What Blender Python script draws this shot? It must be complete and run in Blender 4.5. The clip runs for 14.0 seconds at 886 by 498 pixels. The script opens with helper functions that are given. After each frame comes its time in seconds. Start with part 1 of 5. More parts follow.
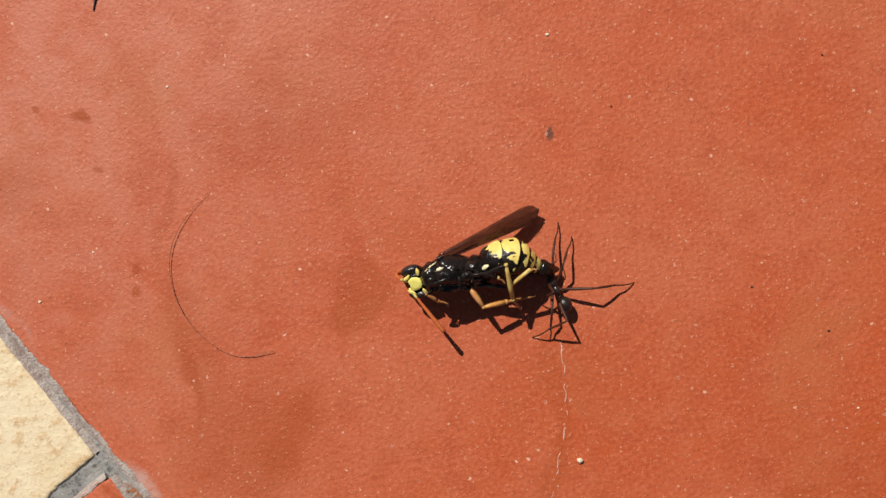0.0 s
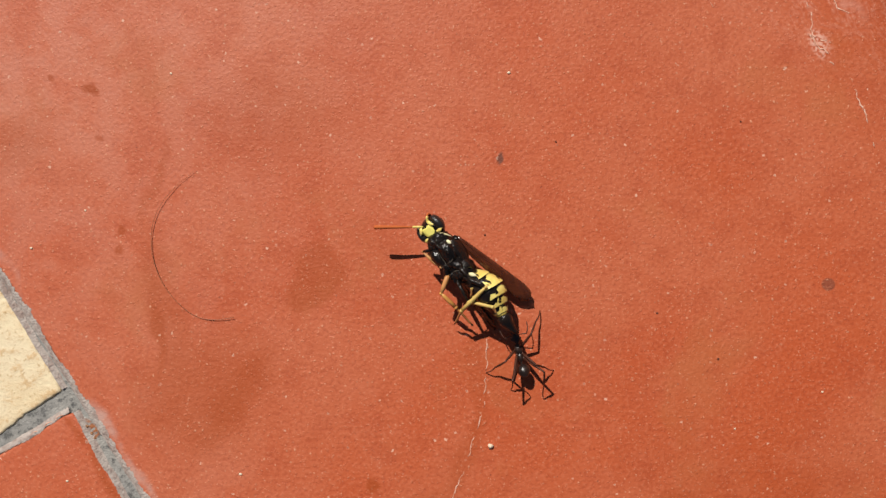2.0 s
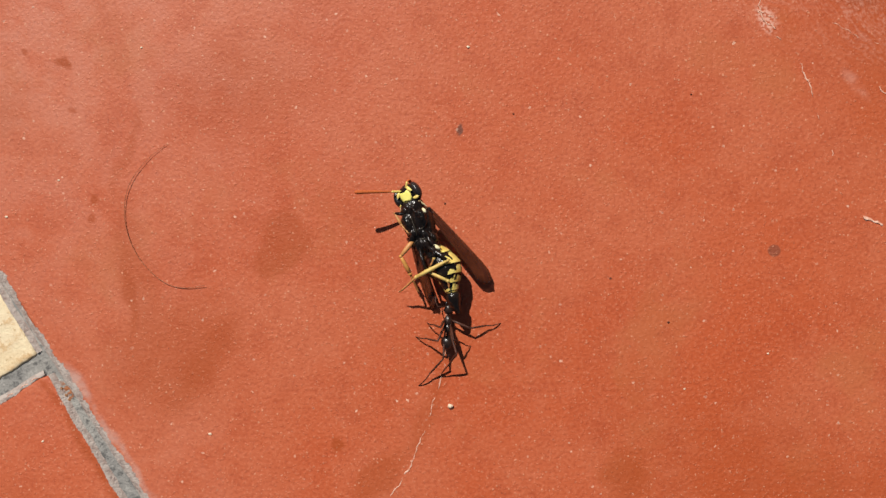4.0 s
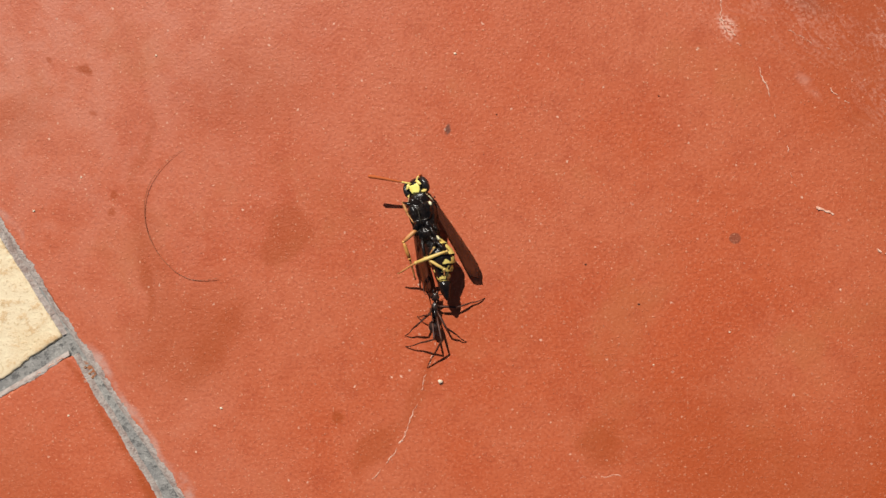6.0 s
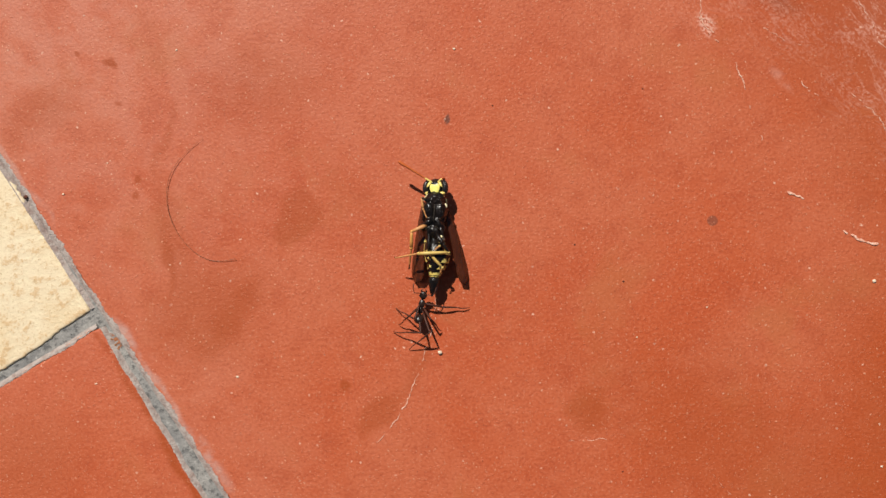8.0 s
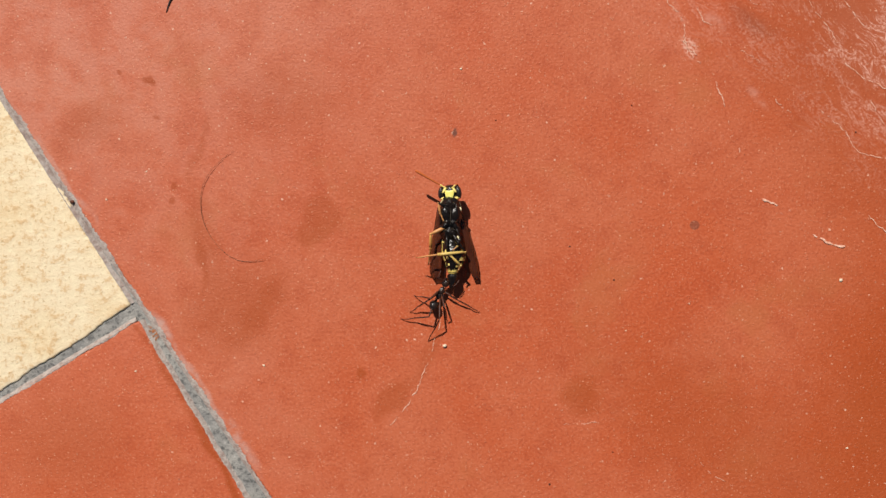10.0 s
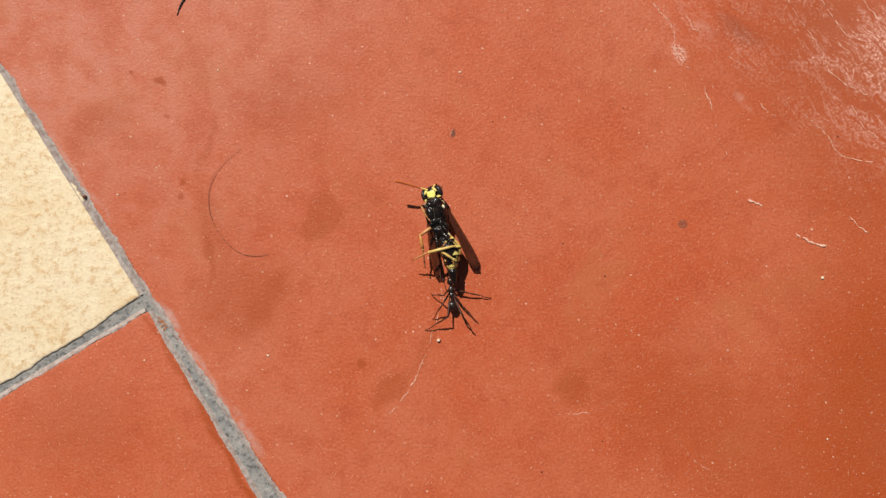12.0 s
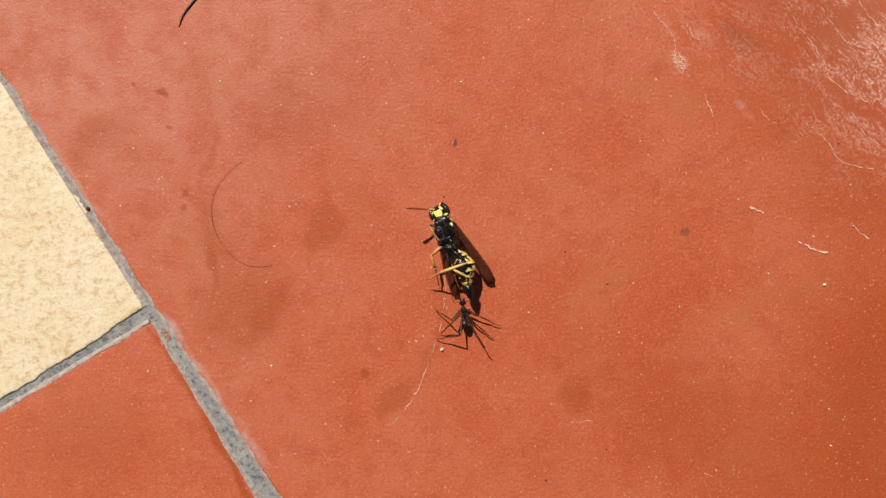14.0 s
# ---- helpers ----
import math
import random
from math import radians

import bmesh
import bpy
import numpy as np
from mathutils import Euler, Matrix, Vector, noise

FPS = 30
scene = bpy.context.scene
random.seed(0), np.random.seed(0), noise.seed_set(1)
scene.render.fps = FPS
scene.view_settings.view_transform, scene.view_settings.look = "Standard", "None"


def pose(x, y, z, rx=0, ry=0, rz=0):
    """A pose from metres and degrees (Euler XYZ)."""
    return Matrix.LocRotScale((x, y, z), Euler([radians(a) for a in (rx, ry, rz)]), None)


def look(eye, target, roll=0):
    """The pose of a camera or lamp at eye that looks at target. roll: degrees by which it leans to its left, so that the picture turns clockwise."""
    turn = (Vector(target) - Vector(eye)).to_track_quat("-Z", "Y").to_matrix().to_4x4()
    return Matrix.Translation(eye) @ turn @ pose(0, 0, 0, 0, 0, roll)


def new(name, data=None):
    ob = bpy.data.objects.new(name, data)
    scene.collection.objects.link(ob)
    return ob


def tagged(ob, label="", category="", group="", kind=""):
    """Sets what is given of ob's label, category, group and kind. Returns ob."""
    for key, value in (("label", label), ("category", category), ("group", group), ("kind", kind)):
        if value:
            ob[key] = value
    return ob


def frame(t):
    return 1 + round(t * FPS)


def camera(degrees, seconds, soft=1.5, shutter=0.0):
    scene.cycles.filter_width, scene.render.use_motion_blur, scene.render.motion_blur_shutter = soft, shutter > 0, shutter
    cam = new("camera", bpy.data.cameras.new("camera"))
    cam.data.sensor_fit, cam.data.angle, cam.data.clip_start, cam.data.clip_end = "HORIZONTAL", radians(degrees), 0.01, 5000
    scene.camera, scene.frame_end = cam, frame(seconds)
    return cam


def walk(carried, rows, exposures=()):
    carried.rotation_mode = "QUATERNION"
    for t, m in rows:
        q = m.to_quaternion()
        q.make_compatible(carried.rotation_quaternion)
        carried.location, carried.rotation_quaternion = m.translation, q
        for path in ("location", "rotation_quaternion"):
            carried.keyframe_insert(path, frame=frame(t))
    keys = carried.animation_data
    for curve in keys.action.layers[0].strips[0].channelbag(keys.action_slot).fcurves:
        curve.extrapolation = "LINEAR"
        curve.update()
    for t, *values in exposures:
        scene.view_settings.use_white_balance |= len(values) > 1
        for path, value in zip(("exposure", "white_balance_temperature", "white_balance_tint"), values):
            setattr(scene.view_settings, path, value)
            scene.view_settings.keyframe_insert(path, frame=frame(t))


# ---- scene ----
cam = camera(55, 14.0)
# seconds, eye in metres, turn in degrees
PATH = [
    (0, -0.00622, 0.00769, 0.08628, 0.25, 3.09, -7.24),
    (0.5, -0.00678, 0.00432, 0.08722, 0.89, 2.25, -3.29),
    (1, -0.00734, 0.00325, 0.08943, 1.54, 1.64, -0.01),
    (1.5, -0.00582, 0.00505, 0.09159, 1.79, 1.38, 0.40),
    (2, -0.00315, 0.00539, 0.09806, 1.74, 1.21, 0.00),
    (2.5, -0.00251, 0.00466, 0.09984, 1.78, 1.03, -0.12),
    (3, -0.00139, 0.00299, 0.10053, 1.66, 0.67, -0.04),
    (5.3, 0.00152, 0.00237, 0.10828, 0.50, 0.79, -0.27),
    (5.5, 0.00115, 0.00177, 0.11009, 0.59, 0.69, -0.35),
    (6, 0.00194, 0.00161, 0.11137, 0.79, 0.66, -0.35),
    (6.5, 0.00234, 0.00240, 0.11429, 0.78, 0.76, -0.39),
    (7, 0.00185, 0.00213, 0.11604, 0.63, 0.54, -0.39),
    (7.5, 0.00161, 0.00066, 0.11815, 0.59, 0.53, -0.36),
    (8, 0.00168, 0.00014, 0.12041, 0.16, 0.47, -0.26),
    (10.3, 0.00045, 0.00020, 0.13367, 0.21, 0.45, -0.05),
    (10.5, 0.00039, -0.00085, 0.13396, 0.41, 0.52, -0.01),
    (11, 0.00018, -0.00081, 0.13574, 0.48, 0.41, 0.03),
    (11.5, 0.00041, -0.00171, 0.13623, 0.61, 0.26, 0.10),
    (12, 0.00043, -0.00102, 0.13832, 0.42, 0.24, 0.37),
    (12.5, 0.00074, -0.00145, 0.13657, 0.42, 0.16, 0.33),
    (13, -0.00003, -0.00019, 0.13840, 0.51, 0.26, 0.06),
    (13.5, -0.00002, 0.00063, 0.13889, 0.45, 0.25, 0.02),
    (14, -0.00000, -0.00000, 0.13860, 0.62, 0.24, 0.00),
]
walk(cam, [(t, pose(x, y, z, rx, ry, rz)) for t, x, y, z, rx, ry, rz in PATH], [(0, 0.08), (3.0, 0.09), (5.5, 0.15), (14, 0.15)])

# ---------------------------------------------------------------- light
MM = 0.001
world = bpy.data.worlds.new("world")
scene.world = world
world.use_nodes = True
SUN_UP, SUN_FROM = 48.5, 115.0  # degrees above the floor, and the bearing it comes from, counted from +x
wt = world.node_tree
sky = wt.nodes.new("ShaderNodeTexSky")
sky.sky_type, sky.sun_disc = "NISHITA", False
sky.sun_elevation, sky.sun_rotation = radians(SUN_UP), radians(90 - SUN_FROM)
wt.nodes["Background"].inputs["Strength"].default_value = 0.032
wt.links.new(sky.outputs["Color"], wt.nodes["Background"].inputs["Color"])
sun = bpy.data.lights.new("sun", "SUN")
sun.energy, sun.angle, sun.color = 4.65, radians(0.55), (1.0, 0.955, 0.88)
sun_dir = Vector((math.cos(radians(SUN_UP)) * math.cos(radians(SUN_FROM)), math.cos(radians(SUN_UP)) * math.sin(radians(SUN_FROM)), math.sin(radians(SUN_UP))))
new("sun", sun).matrix_world = look(sun_dir, (0, 0, 0))


# ---------------------------------------------------------------- material helpers
def material(name, rough=0.6, metallic=0.0, spec=0.5):
    m = bpy.data.materials.new(name)
    m.use_nodes = True
    b = m.node_tree.nodes["Principled BSDF"]
    b.inputs["Roughness"].default_value = rough
    b.inputs["Metallic"].default_value = metallic
    b.inputs["Specular IOR Level"].default_value = spec
    return m, m.node_tree, b


def math_node(nt, op, a, b=None, c=None, clamp=False):
    n = nt.nodes.new("ShaderNodeMath")
    n.operation, n.use_clamp = op, clamp
    for i, v in enumerate((a, b, c)):
        if v is None:
            continue
        if isinstance(v, (int, float)):
            n.inputs[i].default_value = v
        else:
            nt.links.new(v, n.inputs[i])
    return n.outputs[0]


def mix(nt, fac, a, b, blend="MIX"):
    n = nt.nodes.new("ShaderNodeMix")
    n.data_type, n.blend_type = "RGBA", blend
    for key, v in ((0, fac), (6, a), (7, b)):
        if isinstance(v, (int, float)):
            n.inputs[key].default_value = v
        elif isinstance(v, tuple):
            n.inputs[key].default_value = (*v, 1.0)
        else:
            nt.links.new(v, n.inputs[key])
    return n.outputs[2]


def noise_node(nt, vec, scale, detail=3.0, rough=0.55, dist=0.0):
    n = nt.nodes.new("ShaderNodeTexNoise")
    n.inputs["Scale"].default_value, n.inputs["Detail"].default_value = scale, detail
    n.inputs["Roughness"].default_value, n.inputs["Distortion"].default_value = rough, dist
    nt.links.new(vec, n.inputs["Vector"])
    return n


def ramp(nt, value, lo, hi):
    n = nt.nodes.new("ShaderNodeMapRange")
    n.interpolation_type = "SMOOTHSTEP"
    n.inputs["From Min"].default_value, n.inputs["From Max"].default_value = lo, hi
    nt.links.new(value, n.inputs["Value"])
    return n.outputs[0]


def position(nt):
    return nt.nodes.new("ShaderNodeNewGeometry").outputs["Position"]


def mapped(nt, vec, loc=(0, 0, 0), turn=0.0, scale=(1, 1, 1)):
    n = nt.nodes.new("ShaderNodeMapping")
    n.vector_type = "TEXTURE"
    n.inputs["Location"].default_value, n.inputs["Rotation"].default_value, n.inputs["Scale"].default_value = loc, (0, 0, radians(turn)), scale
    nt.links.new(vec, n.inputs["Vector"])
    return n.outputs[0]


def spot(nt, vec, x, y, rx, ry, turn=0.0, soft=0.5):
    """1 inside an ellipse on the floor (millimetres), 0 outside, with a soft rim."""
    m = mapped(nt, vec, (x * MM, y * MM, 0), turn, (rx * MM, ry * MM, 1000.0))
    n = nt.nodes.new("ShaderNodeVectorMath")
    n.operation = "LENGTH"
    nt.links.new(m, n.inputs[0])
    return math_node(nt, "SUBTRACT", 1.0, ramp(nt, n.outputs["Value"], 1.0 - soft, 1.0 + soft))


def warped(nt, vec, amount, scale):
    n = noise_node(nt, vec, scale, 2.0)
    s = nt.nodes.new("ShaderNodeVectorMath")
    s.operation = "SUBTRACT"
    nt.links.new(n.outputs["Color"], s.inputs[0])
    s.inputs[1].default_value = (0.5, 0.5, 0.5)
    m = nt.nodes.new("ShaderNodeVectorMath")
    m.operation = "MULTIPLY_ADD"
    nt.links.new(s.outputs[0], m.inputs[0])
    m.inputs[1].default_value = (amount, amount, 0)
    nt.links.new(vec, m.inputs[2])
    return m.outputs[0]


def bump(nt, bsdf, height, distance, strength=1.0, under=None):
    n = nt.nodes.new("ShaderNodeBump")
    n.inputs["Distance"].default_value, n.inputs["Strength"].default_value = distance, strength
    nt.links.new(height, n.inputs["Height"])
    if under is not None:
        nt.links.new(under, n.inputs["Normal"])
    nt.links.new(n.outputs[0], bsdf.inputs["Normal"])
    return n.outputs[0]


# ---------------------------------------------------------------- materials of the floor
def terracotta():
    m, nt, b = material("red_terracotta", 0.6, spec=0.28)
    p = position(nt)
    wp = warped(nt, p, 0.006, 120.0)
    big = noise_node(nt, p, 42.0, 4.0, 0.6).outputs["Fac"]
    blot = noise_node(nt, wp, 75.0, 4.0, 0.6).outputs["Fac"]
    mid = noise_node(nt, p, 210.0, 4.0, 0.6).outputs["Fac"]
    grain = noise_node(nt, p, 2300.0, 1.5, 0.5).outputs["Fac"]
    fine = noise_node(nt, p, 3600.0, 2.0, 0.6).outputs["Fac"]
    col = mix(nt, ramp(nt, big, 0.35, 0.68), (0.472, 0.112, 0.0465), (0.453, 0.0838, 0.0257))
    col = mix(nt, math_node(nt, "MULTIPLY", ramp(nt, blot, 0.47, 0.66), 0.34), col, (0.400, 0.064, 0.018))
    col = mix(nt, math_node(nt, "MULTIPLY", ramp(nt, blot, 0.45, 0.28), 0.25), col, (0.48, 0.125, 0.058))
    col = mix(nt, math_node(nt, "MULTIPLY", ramp(nt, mid, 0.50, 0.72), 0.40), col, (0.36, 0.060, 0.020))
    col = mix(nt, math_node(nt, "MULTIPLY", ramp(nt, grain, 0.52, 0.68), 0.30), col, (0.56, 0.165, 0.08))
    col = mix(nt, math_node(nt, "MULTIPLY", ramp(nt, grain, 0.47, 0.32), 0.30), col, (0.27, 0.042, 0.016))
    col = mix(nt, math_node(nt, "MULTIPLY", ramp(nt, fine, 0.66, 0.74), 0.7), col, (0.76, 0.38, 0.25))
    col = mix(nt, math_node(nt, "MULTIPLY", ramp(nt, fine, 0.33, 0.25), 0.35), col, (0.18, 0.035, 0.016))
    cloud = noise_node(nt, wp, 430.0, 3.0, 0.6).outputs["Fac"]
    col = mix(nt, math_node(nt, "MULTIPLY", ramp(nt, cloud, 0.52, 0.70), 0.22), col, (0.36, 0.062, 0.018))
    col = mix(nt, math_node(nt, "MULTIPLY", ramp(nt, cloud, 0.46, 0.30), 0.22), col, (0.53, 0.150, 0.075))
    brown = noise_node(nt, wp, 58.0, 4.0, 0.62).outputs["Fac"]
    col = mix(nt, math_node(nt, "MULTIPLY", ramp(nt, brown, 0.54, 0.70), 0.38), col, (0.42, 0.125, 0.042))
    # pale bloom near the joints on the weathered side
    haze = math_node(nt, "MULTIPLY", spot(nt, wp, -76, 36, 47, 42, 0, 0.85), 0.31)
    haze = math_node(nt, "MAXIMUM", haze, math_node(nt, "MULTIPLY", spot(nt, wp, -50, 4, 60, 8, -56, 0.9), 0.12))
    haze = math_node(nt, "MULTIPLY", haze, math_node(nt, "ADD", math_node(nt, "MULTIPLY", ramp(nt, mid, 0.62, 0.38), 0.7), 0.45))
    col = mix(nt, haze, col, (0.57, 0.28, 0.205))
    # cement smeared over the rim by the joint
    for x, y, rx, ry, turn, k in ((-44.6, -11.6, 2.4, 0.9, -50, 0.55), (-35.0, -26.0, 9.0, 0.75, -56, 0.45), (-41.5, -16.6, 3.0, 0.6, -56, 0.4), (-61.0, 13.0, 12.0, 0.6, -56, 0.3)):
        f = math_node(nt, "MULTIPLY", spot(nt, wp, x, y, rx, ry, turn, 0.6), math_node(nt, "MULTIPLY", ramp(nt, mid, 0.35, 0.6), k))
        col = mix(nt, f, col, (0.50, 0.40, 0.35))
    # damp stains and drips; also broad darker patches to the right, dark line on a rim
    for x, y, rx, ry, turn, soft, k in ((-19.9, 5.1, 3.6, 3.5, 0, 0.25, 0.27), (21.3, -23.4, 2.9, 2.7, 15, 0.3, 0.19), (21.6, -21.5, 2.0, 3.0, -10, 0.35, 0.15), (-1.5, -8.0, 1.1, 6.0, -5, 0.6, 0.17), (-4.0, -16.6, 1.3, 5.2, -24, 0.6, 0.20), (-33.0, -8.0, 7.5, 6.0, 30, 0.6, 0.22),
                                       (-37.5, 3.0, 1.8, 7.0, 12, 0.7, 0.20), (-47.1, 27.6, 1.0, 0.6, -30, 0.3, 0.55), (-52.0, 28.4, 0.55, 0.5, 0, 0.4, 0.40),
                                       (-45.7, 21.7, 0.5, 0.4, 0, 0.5, 0.35), (-42.9, 10.8, 0.5, 0.7, 0, 0.5, 0.35), (-42.9, 8.5, 0.5, 0.7, 0, 0.5, 0.35),
                                       (-13.8, -19.4, 0.8, 0.8, 0, 0.5, 0.40), (44.0, -30.0, 22, 9, -35, 0.8, 0.22), (72.0, -26.0, 14, 24, 0, 0.8, 0.36),
                                       (-56.0, 20.0, 5, 3, 30, 0.8, 0.22), (-25.0, 24.0, 8, 5, 10, 0.8, 0.15), (-33.8, -35.3, 30, 0.6, -59, 0.8, 0.55), (66.0, 34.0, 19, 15, -30, 0.9, 0.42), (-60.0, -30.0, 9, 7, 10, 0.8, 0.20), (-37.9, -0.8, 0.55, 4.4, 4, 0.7, 0.26), (-29.0, -9.0, 1.6, 6.0, -38, 0.8, 0.20), (-38.5, 17.0, 0.7, 5.0, -16, 0.8, 0.20), (-8.8, -23.4, 1.5, 3.6, -38, 0.4, 0.26), (60.0, 41.0, 9, 4, -30, 0.9, 0.25), (66.0, 10.0, 9, 6, -40, 0.9, 0.2)):
        f = math_node(nt, "MULTIPLY", spot(nt, wp, x, y, rx, ry, turn, soft), min(0.8, 1.75 * k))
        col = mix(nt, f, col, (0.315, 0.052, 0.006))
    dark = math_node(nt, "MULTIPLY", spot(nt, p, 38.75, 4.3, 0.76, 0.72, 0, 0.13), 0.60)
    dark = math_node(nt, "MAXIMUM", dark, math_node(nt, "MULTIPLY", spot(nt, wp, 48.0, 35.8, 3.4, 1.6, -35, 0.9), 0.32))
    dark = math_node(nt, "MAXIMUM", dark, math_node(nt, "MULTIPLY", spot(nt, warped(nt, p, 0.0008, 1500.0), 1.4, 18.85, 0.30, 0.64, -12, 0.4), 0.88))
    col = mix(nt, dark, col, (0.13, 0.045, 0.028))
    # scuffed lime streaks on one corner of the tile
    run = mapped(nt, warped(nt, p, 0.004, 150.0), (0, 0, 0), -50.0, (0.0050, 0.0012, 1.0))
    streak = noise_node(nt, run, 1.0, 7.0, 0.70, 0.9).outputs["Fac"]
    vein = math_node(nt, "MULTIPLY", ramp(nt, math_node(nt, "ABSOLUTE", math_node(nt, "SUBTRACT", streak, 0.5)), 0.050, 0.008), ramp(nt, mid, 0.30, 0.50))
    area = math_node(nt, "MAXIMUM", spot(nt, wp, 78, 41, 17, 22, -20, 0.7), math_node(nt, "MULTIPLY", spot(nt, wp, 46, 36, 16, 7, -20, 0.7), 0.22))
    patch = noise_node(nt, mapped(nt, wp, (0, 0, 0), -46.0, (0.011, 0.005, 1.0)), 1.0, 3.0).outputs["Fac"]
    smear = math_node(nt, "MULTIPLY", ramp(nt, streak, 0.52, 0.62), math_node(nt, "MULTIPLY", ramp(nt, patch, 0.45, 0.60), ramp(nt, grain, 0.42, 0.60)))
    lime = math_node(nt, "MAXIMUM", math_node(nt, "MULTIPLY", vein, math_node(nt, "MULTIPLY", ramp(nt, patch, 0.34, 0.54), math_node(nt, "ADD", 0.35, math_node(nt, "MULTIPLY", ramp(nt, grain, 0.42, 0.60), 0.6)))), math_node(nt, "MULTIPLY", smear, 0.9))
    lime = math_node(nt, "MULTIPLY", lime, area)
    flake = math_node(nt, "MULTIPLY", spot(nt, wp, 38.3, 31.9, 1.7, 0.8, -38, 0.5), ramp(nt, grain, 0.40, 0.58))
    flake = math_node(nt, "MAXIMUM", flake, math_node(nt, "MULTIPLY", spot(nt, wp, 41.2, 35.5, 2.6, 1.3, -50, 0.7), math_node(nt, "MULTIPLY", ramp(nt, mid, 0.45, 0.7), 0.5)))
    flake = math_node(nt, "MAXIMUM", flake, math_node(nt, "MULTIPLY", spot(nt, wp, 48.3, 24.2, 1.7, 0.8, -40, 0.8), math_node(nt, "MULTIPLY", ramp(nt, mid, 0.35, 0.6), 0.35)))
    lime = math_node(nt, "MAXIMUM", lime, math_node(nt, "MULTIPLY", flake, 0.55))
    veil = math_node(nt, "MULTIPLY", spot(nt, wp, 70, 38, 14, 14, 0, 0.7), math_node(nt, "MULTIPLY", mid, 0.12))
    col = mix(nt, math_node(nt, "MAXIMUM", math_node(nt, "MULTIPLY", lime, 1.35, clamp=True), veil), col, (0.70, 0.40, 0.31))
    # pale mineral flecks, few and of uneven size
    v = nt.nodes.new("ShaderNodeTexVoronoi")
    v.inputs["Scale"].default_value = 820.0
    nt.links.new(warped(nt, p, 0.0005, 2600.0), v.inputs["Vector"])
    sep = nt.nodes.new("ShaderNodeSeparateColor")
    nt.links.new(v.outputs["Color"], sep.inputs[0])
    size = math_node(nt, "MULTIPLY", ramp(nt, sep.outputs[0], 0.30, 1.0), 0.13)
    fleck = math_node(nt, "LESS_THAN", v.outputs["Distance"], size)
    col = mix(nt, math_node(nt, "MULTIPLY", fleck, math_node(nt, "ADD", 0.15, math_node(nt, "MULTIPLY", sep.outputs[1], 0.7))), col, (0.72, 0.42, 0.30))
    v2 = nt.nodes.new("ShaderNodeTexVoronoi")
    v2.inputs["Scale"].default_value = 2250.0
    nt.links.new(warped(nt, p, 0.0004, 3100.0), v2.inputs["Vector"])
    sep2 = nt.nodes.new("ShaderNodeSeparateColor")
    nt.links.new(v2.outputs["Color"], sep2.inputs[0])
    tiny = math_node(nt, "LESS_THAN", v2.outputs["Distance"], math_node(nt, "MULTIPLY", ramp(nt, sep2.outputs[0], 0.45, 1.0), 0.26))
    col = mix(nt, math_node(nt, "MULTIPLY", tiny, math_node(nt, "ADD", 0.12, math_node(nt, "MULTIPLY", sep2.outputs[1], 0.45))), col, (0.70, 0.36, 0.22))
    hole = math_node(nt, "LESS_THAN", v2.outputs["Distance"], math_node(nt, "MULTIPLY", ramp(nt, sep2.outputs[2], 0.70, 1.0), 0.20))
    col = mix(nt, math_node(nt, "MULTIPLY", hole, 0.25), col, (0.16, 0.03, 0.014))
    pit = math_node(nt, "LESS_THAN", v.outputs["Distance"], math_node(nt, "MULTIPLY", ramp(nt, sep.outputs[2], 0.90, 1.0), 0.06))
    col = mix(nt, math_node(nt, "MULTIPLY", pit, 0.6), col, (0.12, 0.03, 0.018))
    nt.links.new(math_node(nt, "ADD", 0.48, math_node(nt, "MULTIPLY", mid, 0.2)), b.inputs["Roughness"])
    # sparse sand grains that stand proud, a few pits, and a faint fired skin
    def domes(node, rand, least, most, none_below):
        r = math_node(nt, "MULTIPLY", ramp(nt, rand, none_below, 1.0), most - least)
        r = math_node(nt, "ADD", r, math_node(nt, "MULTIPLY", math_node(nt, "GREATER_THAN", rand, none_below), least))
        return math_node(nt, "MAXIMUM", math_node(nt, "SUBTRACT", r, node.outputs["Distance"]), 0.0)

    v3 = nt.nodes.new("ShaderNodeTexVoronoi")
    v3.inputs["Scale"].default_value = 3300.0
    nt.links.new(warped(nt, p, 0.0003, 2100.0), v3.inputs["Vector"])
    sep3 = nt.nodes.new("ShaderNodeSeparateColor")
    nt.links.new(v3.outputs["Color"], sep3.inputs[0])
    sand = math_node(nt, "ADD", math_node(nt, "MULTIPLY", domes(v2, sep2.outputs[1], 0.12, 0.42, 0.50), 1.0), math_node(nt, "MULTIPLY", domes(v3, sep3.outputs[0], 0.15, 0.45, 0.35), 0.8))
    sand = math_node(nt, "SUBTRACT", sand, math_node(nt, "MULTIPLY", domes(v3, sep3.outputs[1], 0.10, 0.34, 0.78), 0.6))
    # raised sand grains get a paler colour towards their tops
    worn = math_node(nt, "MULTIPLY", ramp(nt, sand, 0.04, 0.22), 0.27)
    col = mix(nt, worn, col, (0.62, 0.215, 0.115))
    nt.links.new(col, b.inputs["Base Color"])
    h = math_node(nt, "ADD", math_node(nt, "MULTIPLY", grain, 0.42), math_node(nt, "MULTIPLY", sand, 0.70))
    low = bump(nt, b, noise_node(nt, p, 900.0, 4.0, 0.7).outputs["Fac"], 0.00010, 0.22)
    bump(nt, b, h, 0.00022, 0.66, low)
    return m


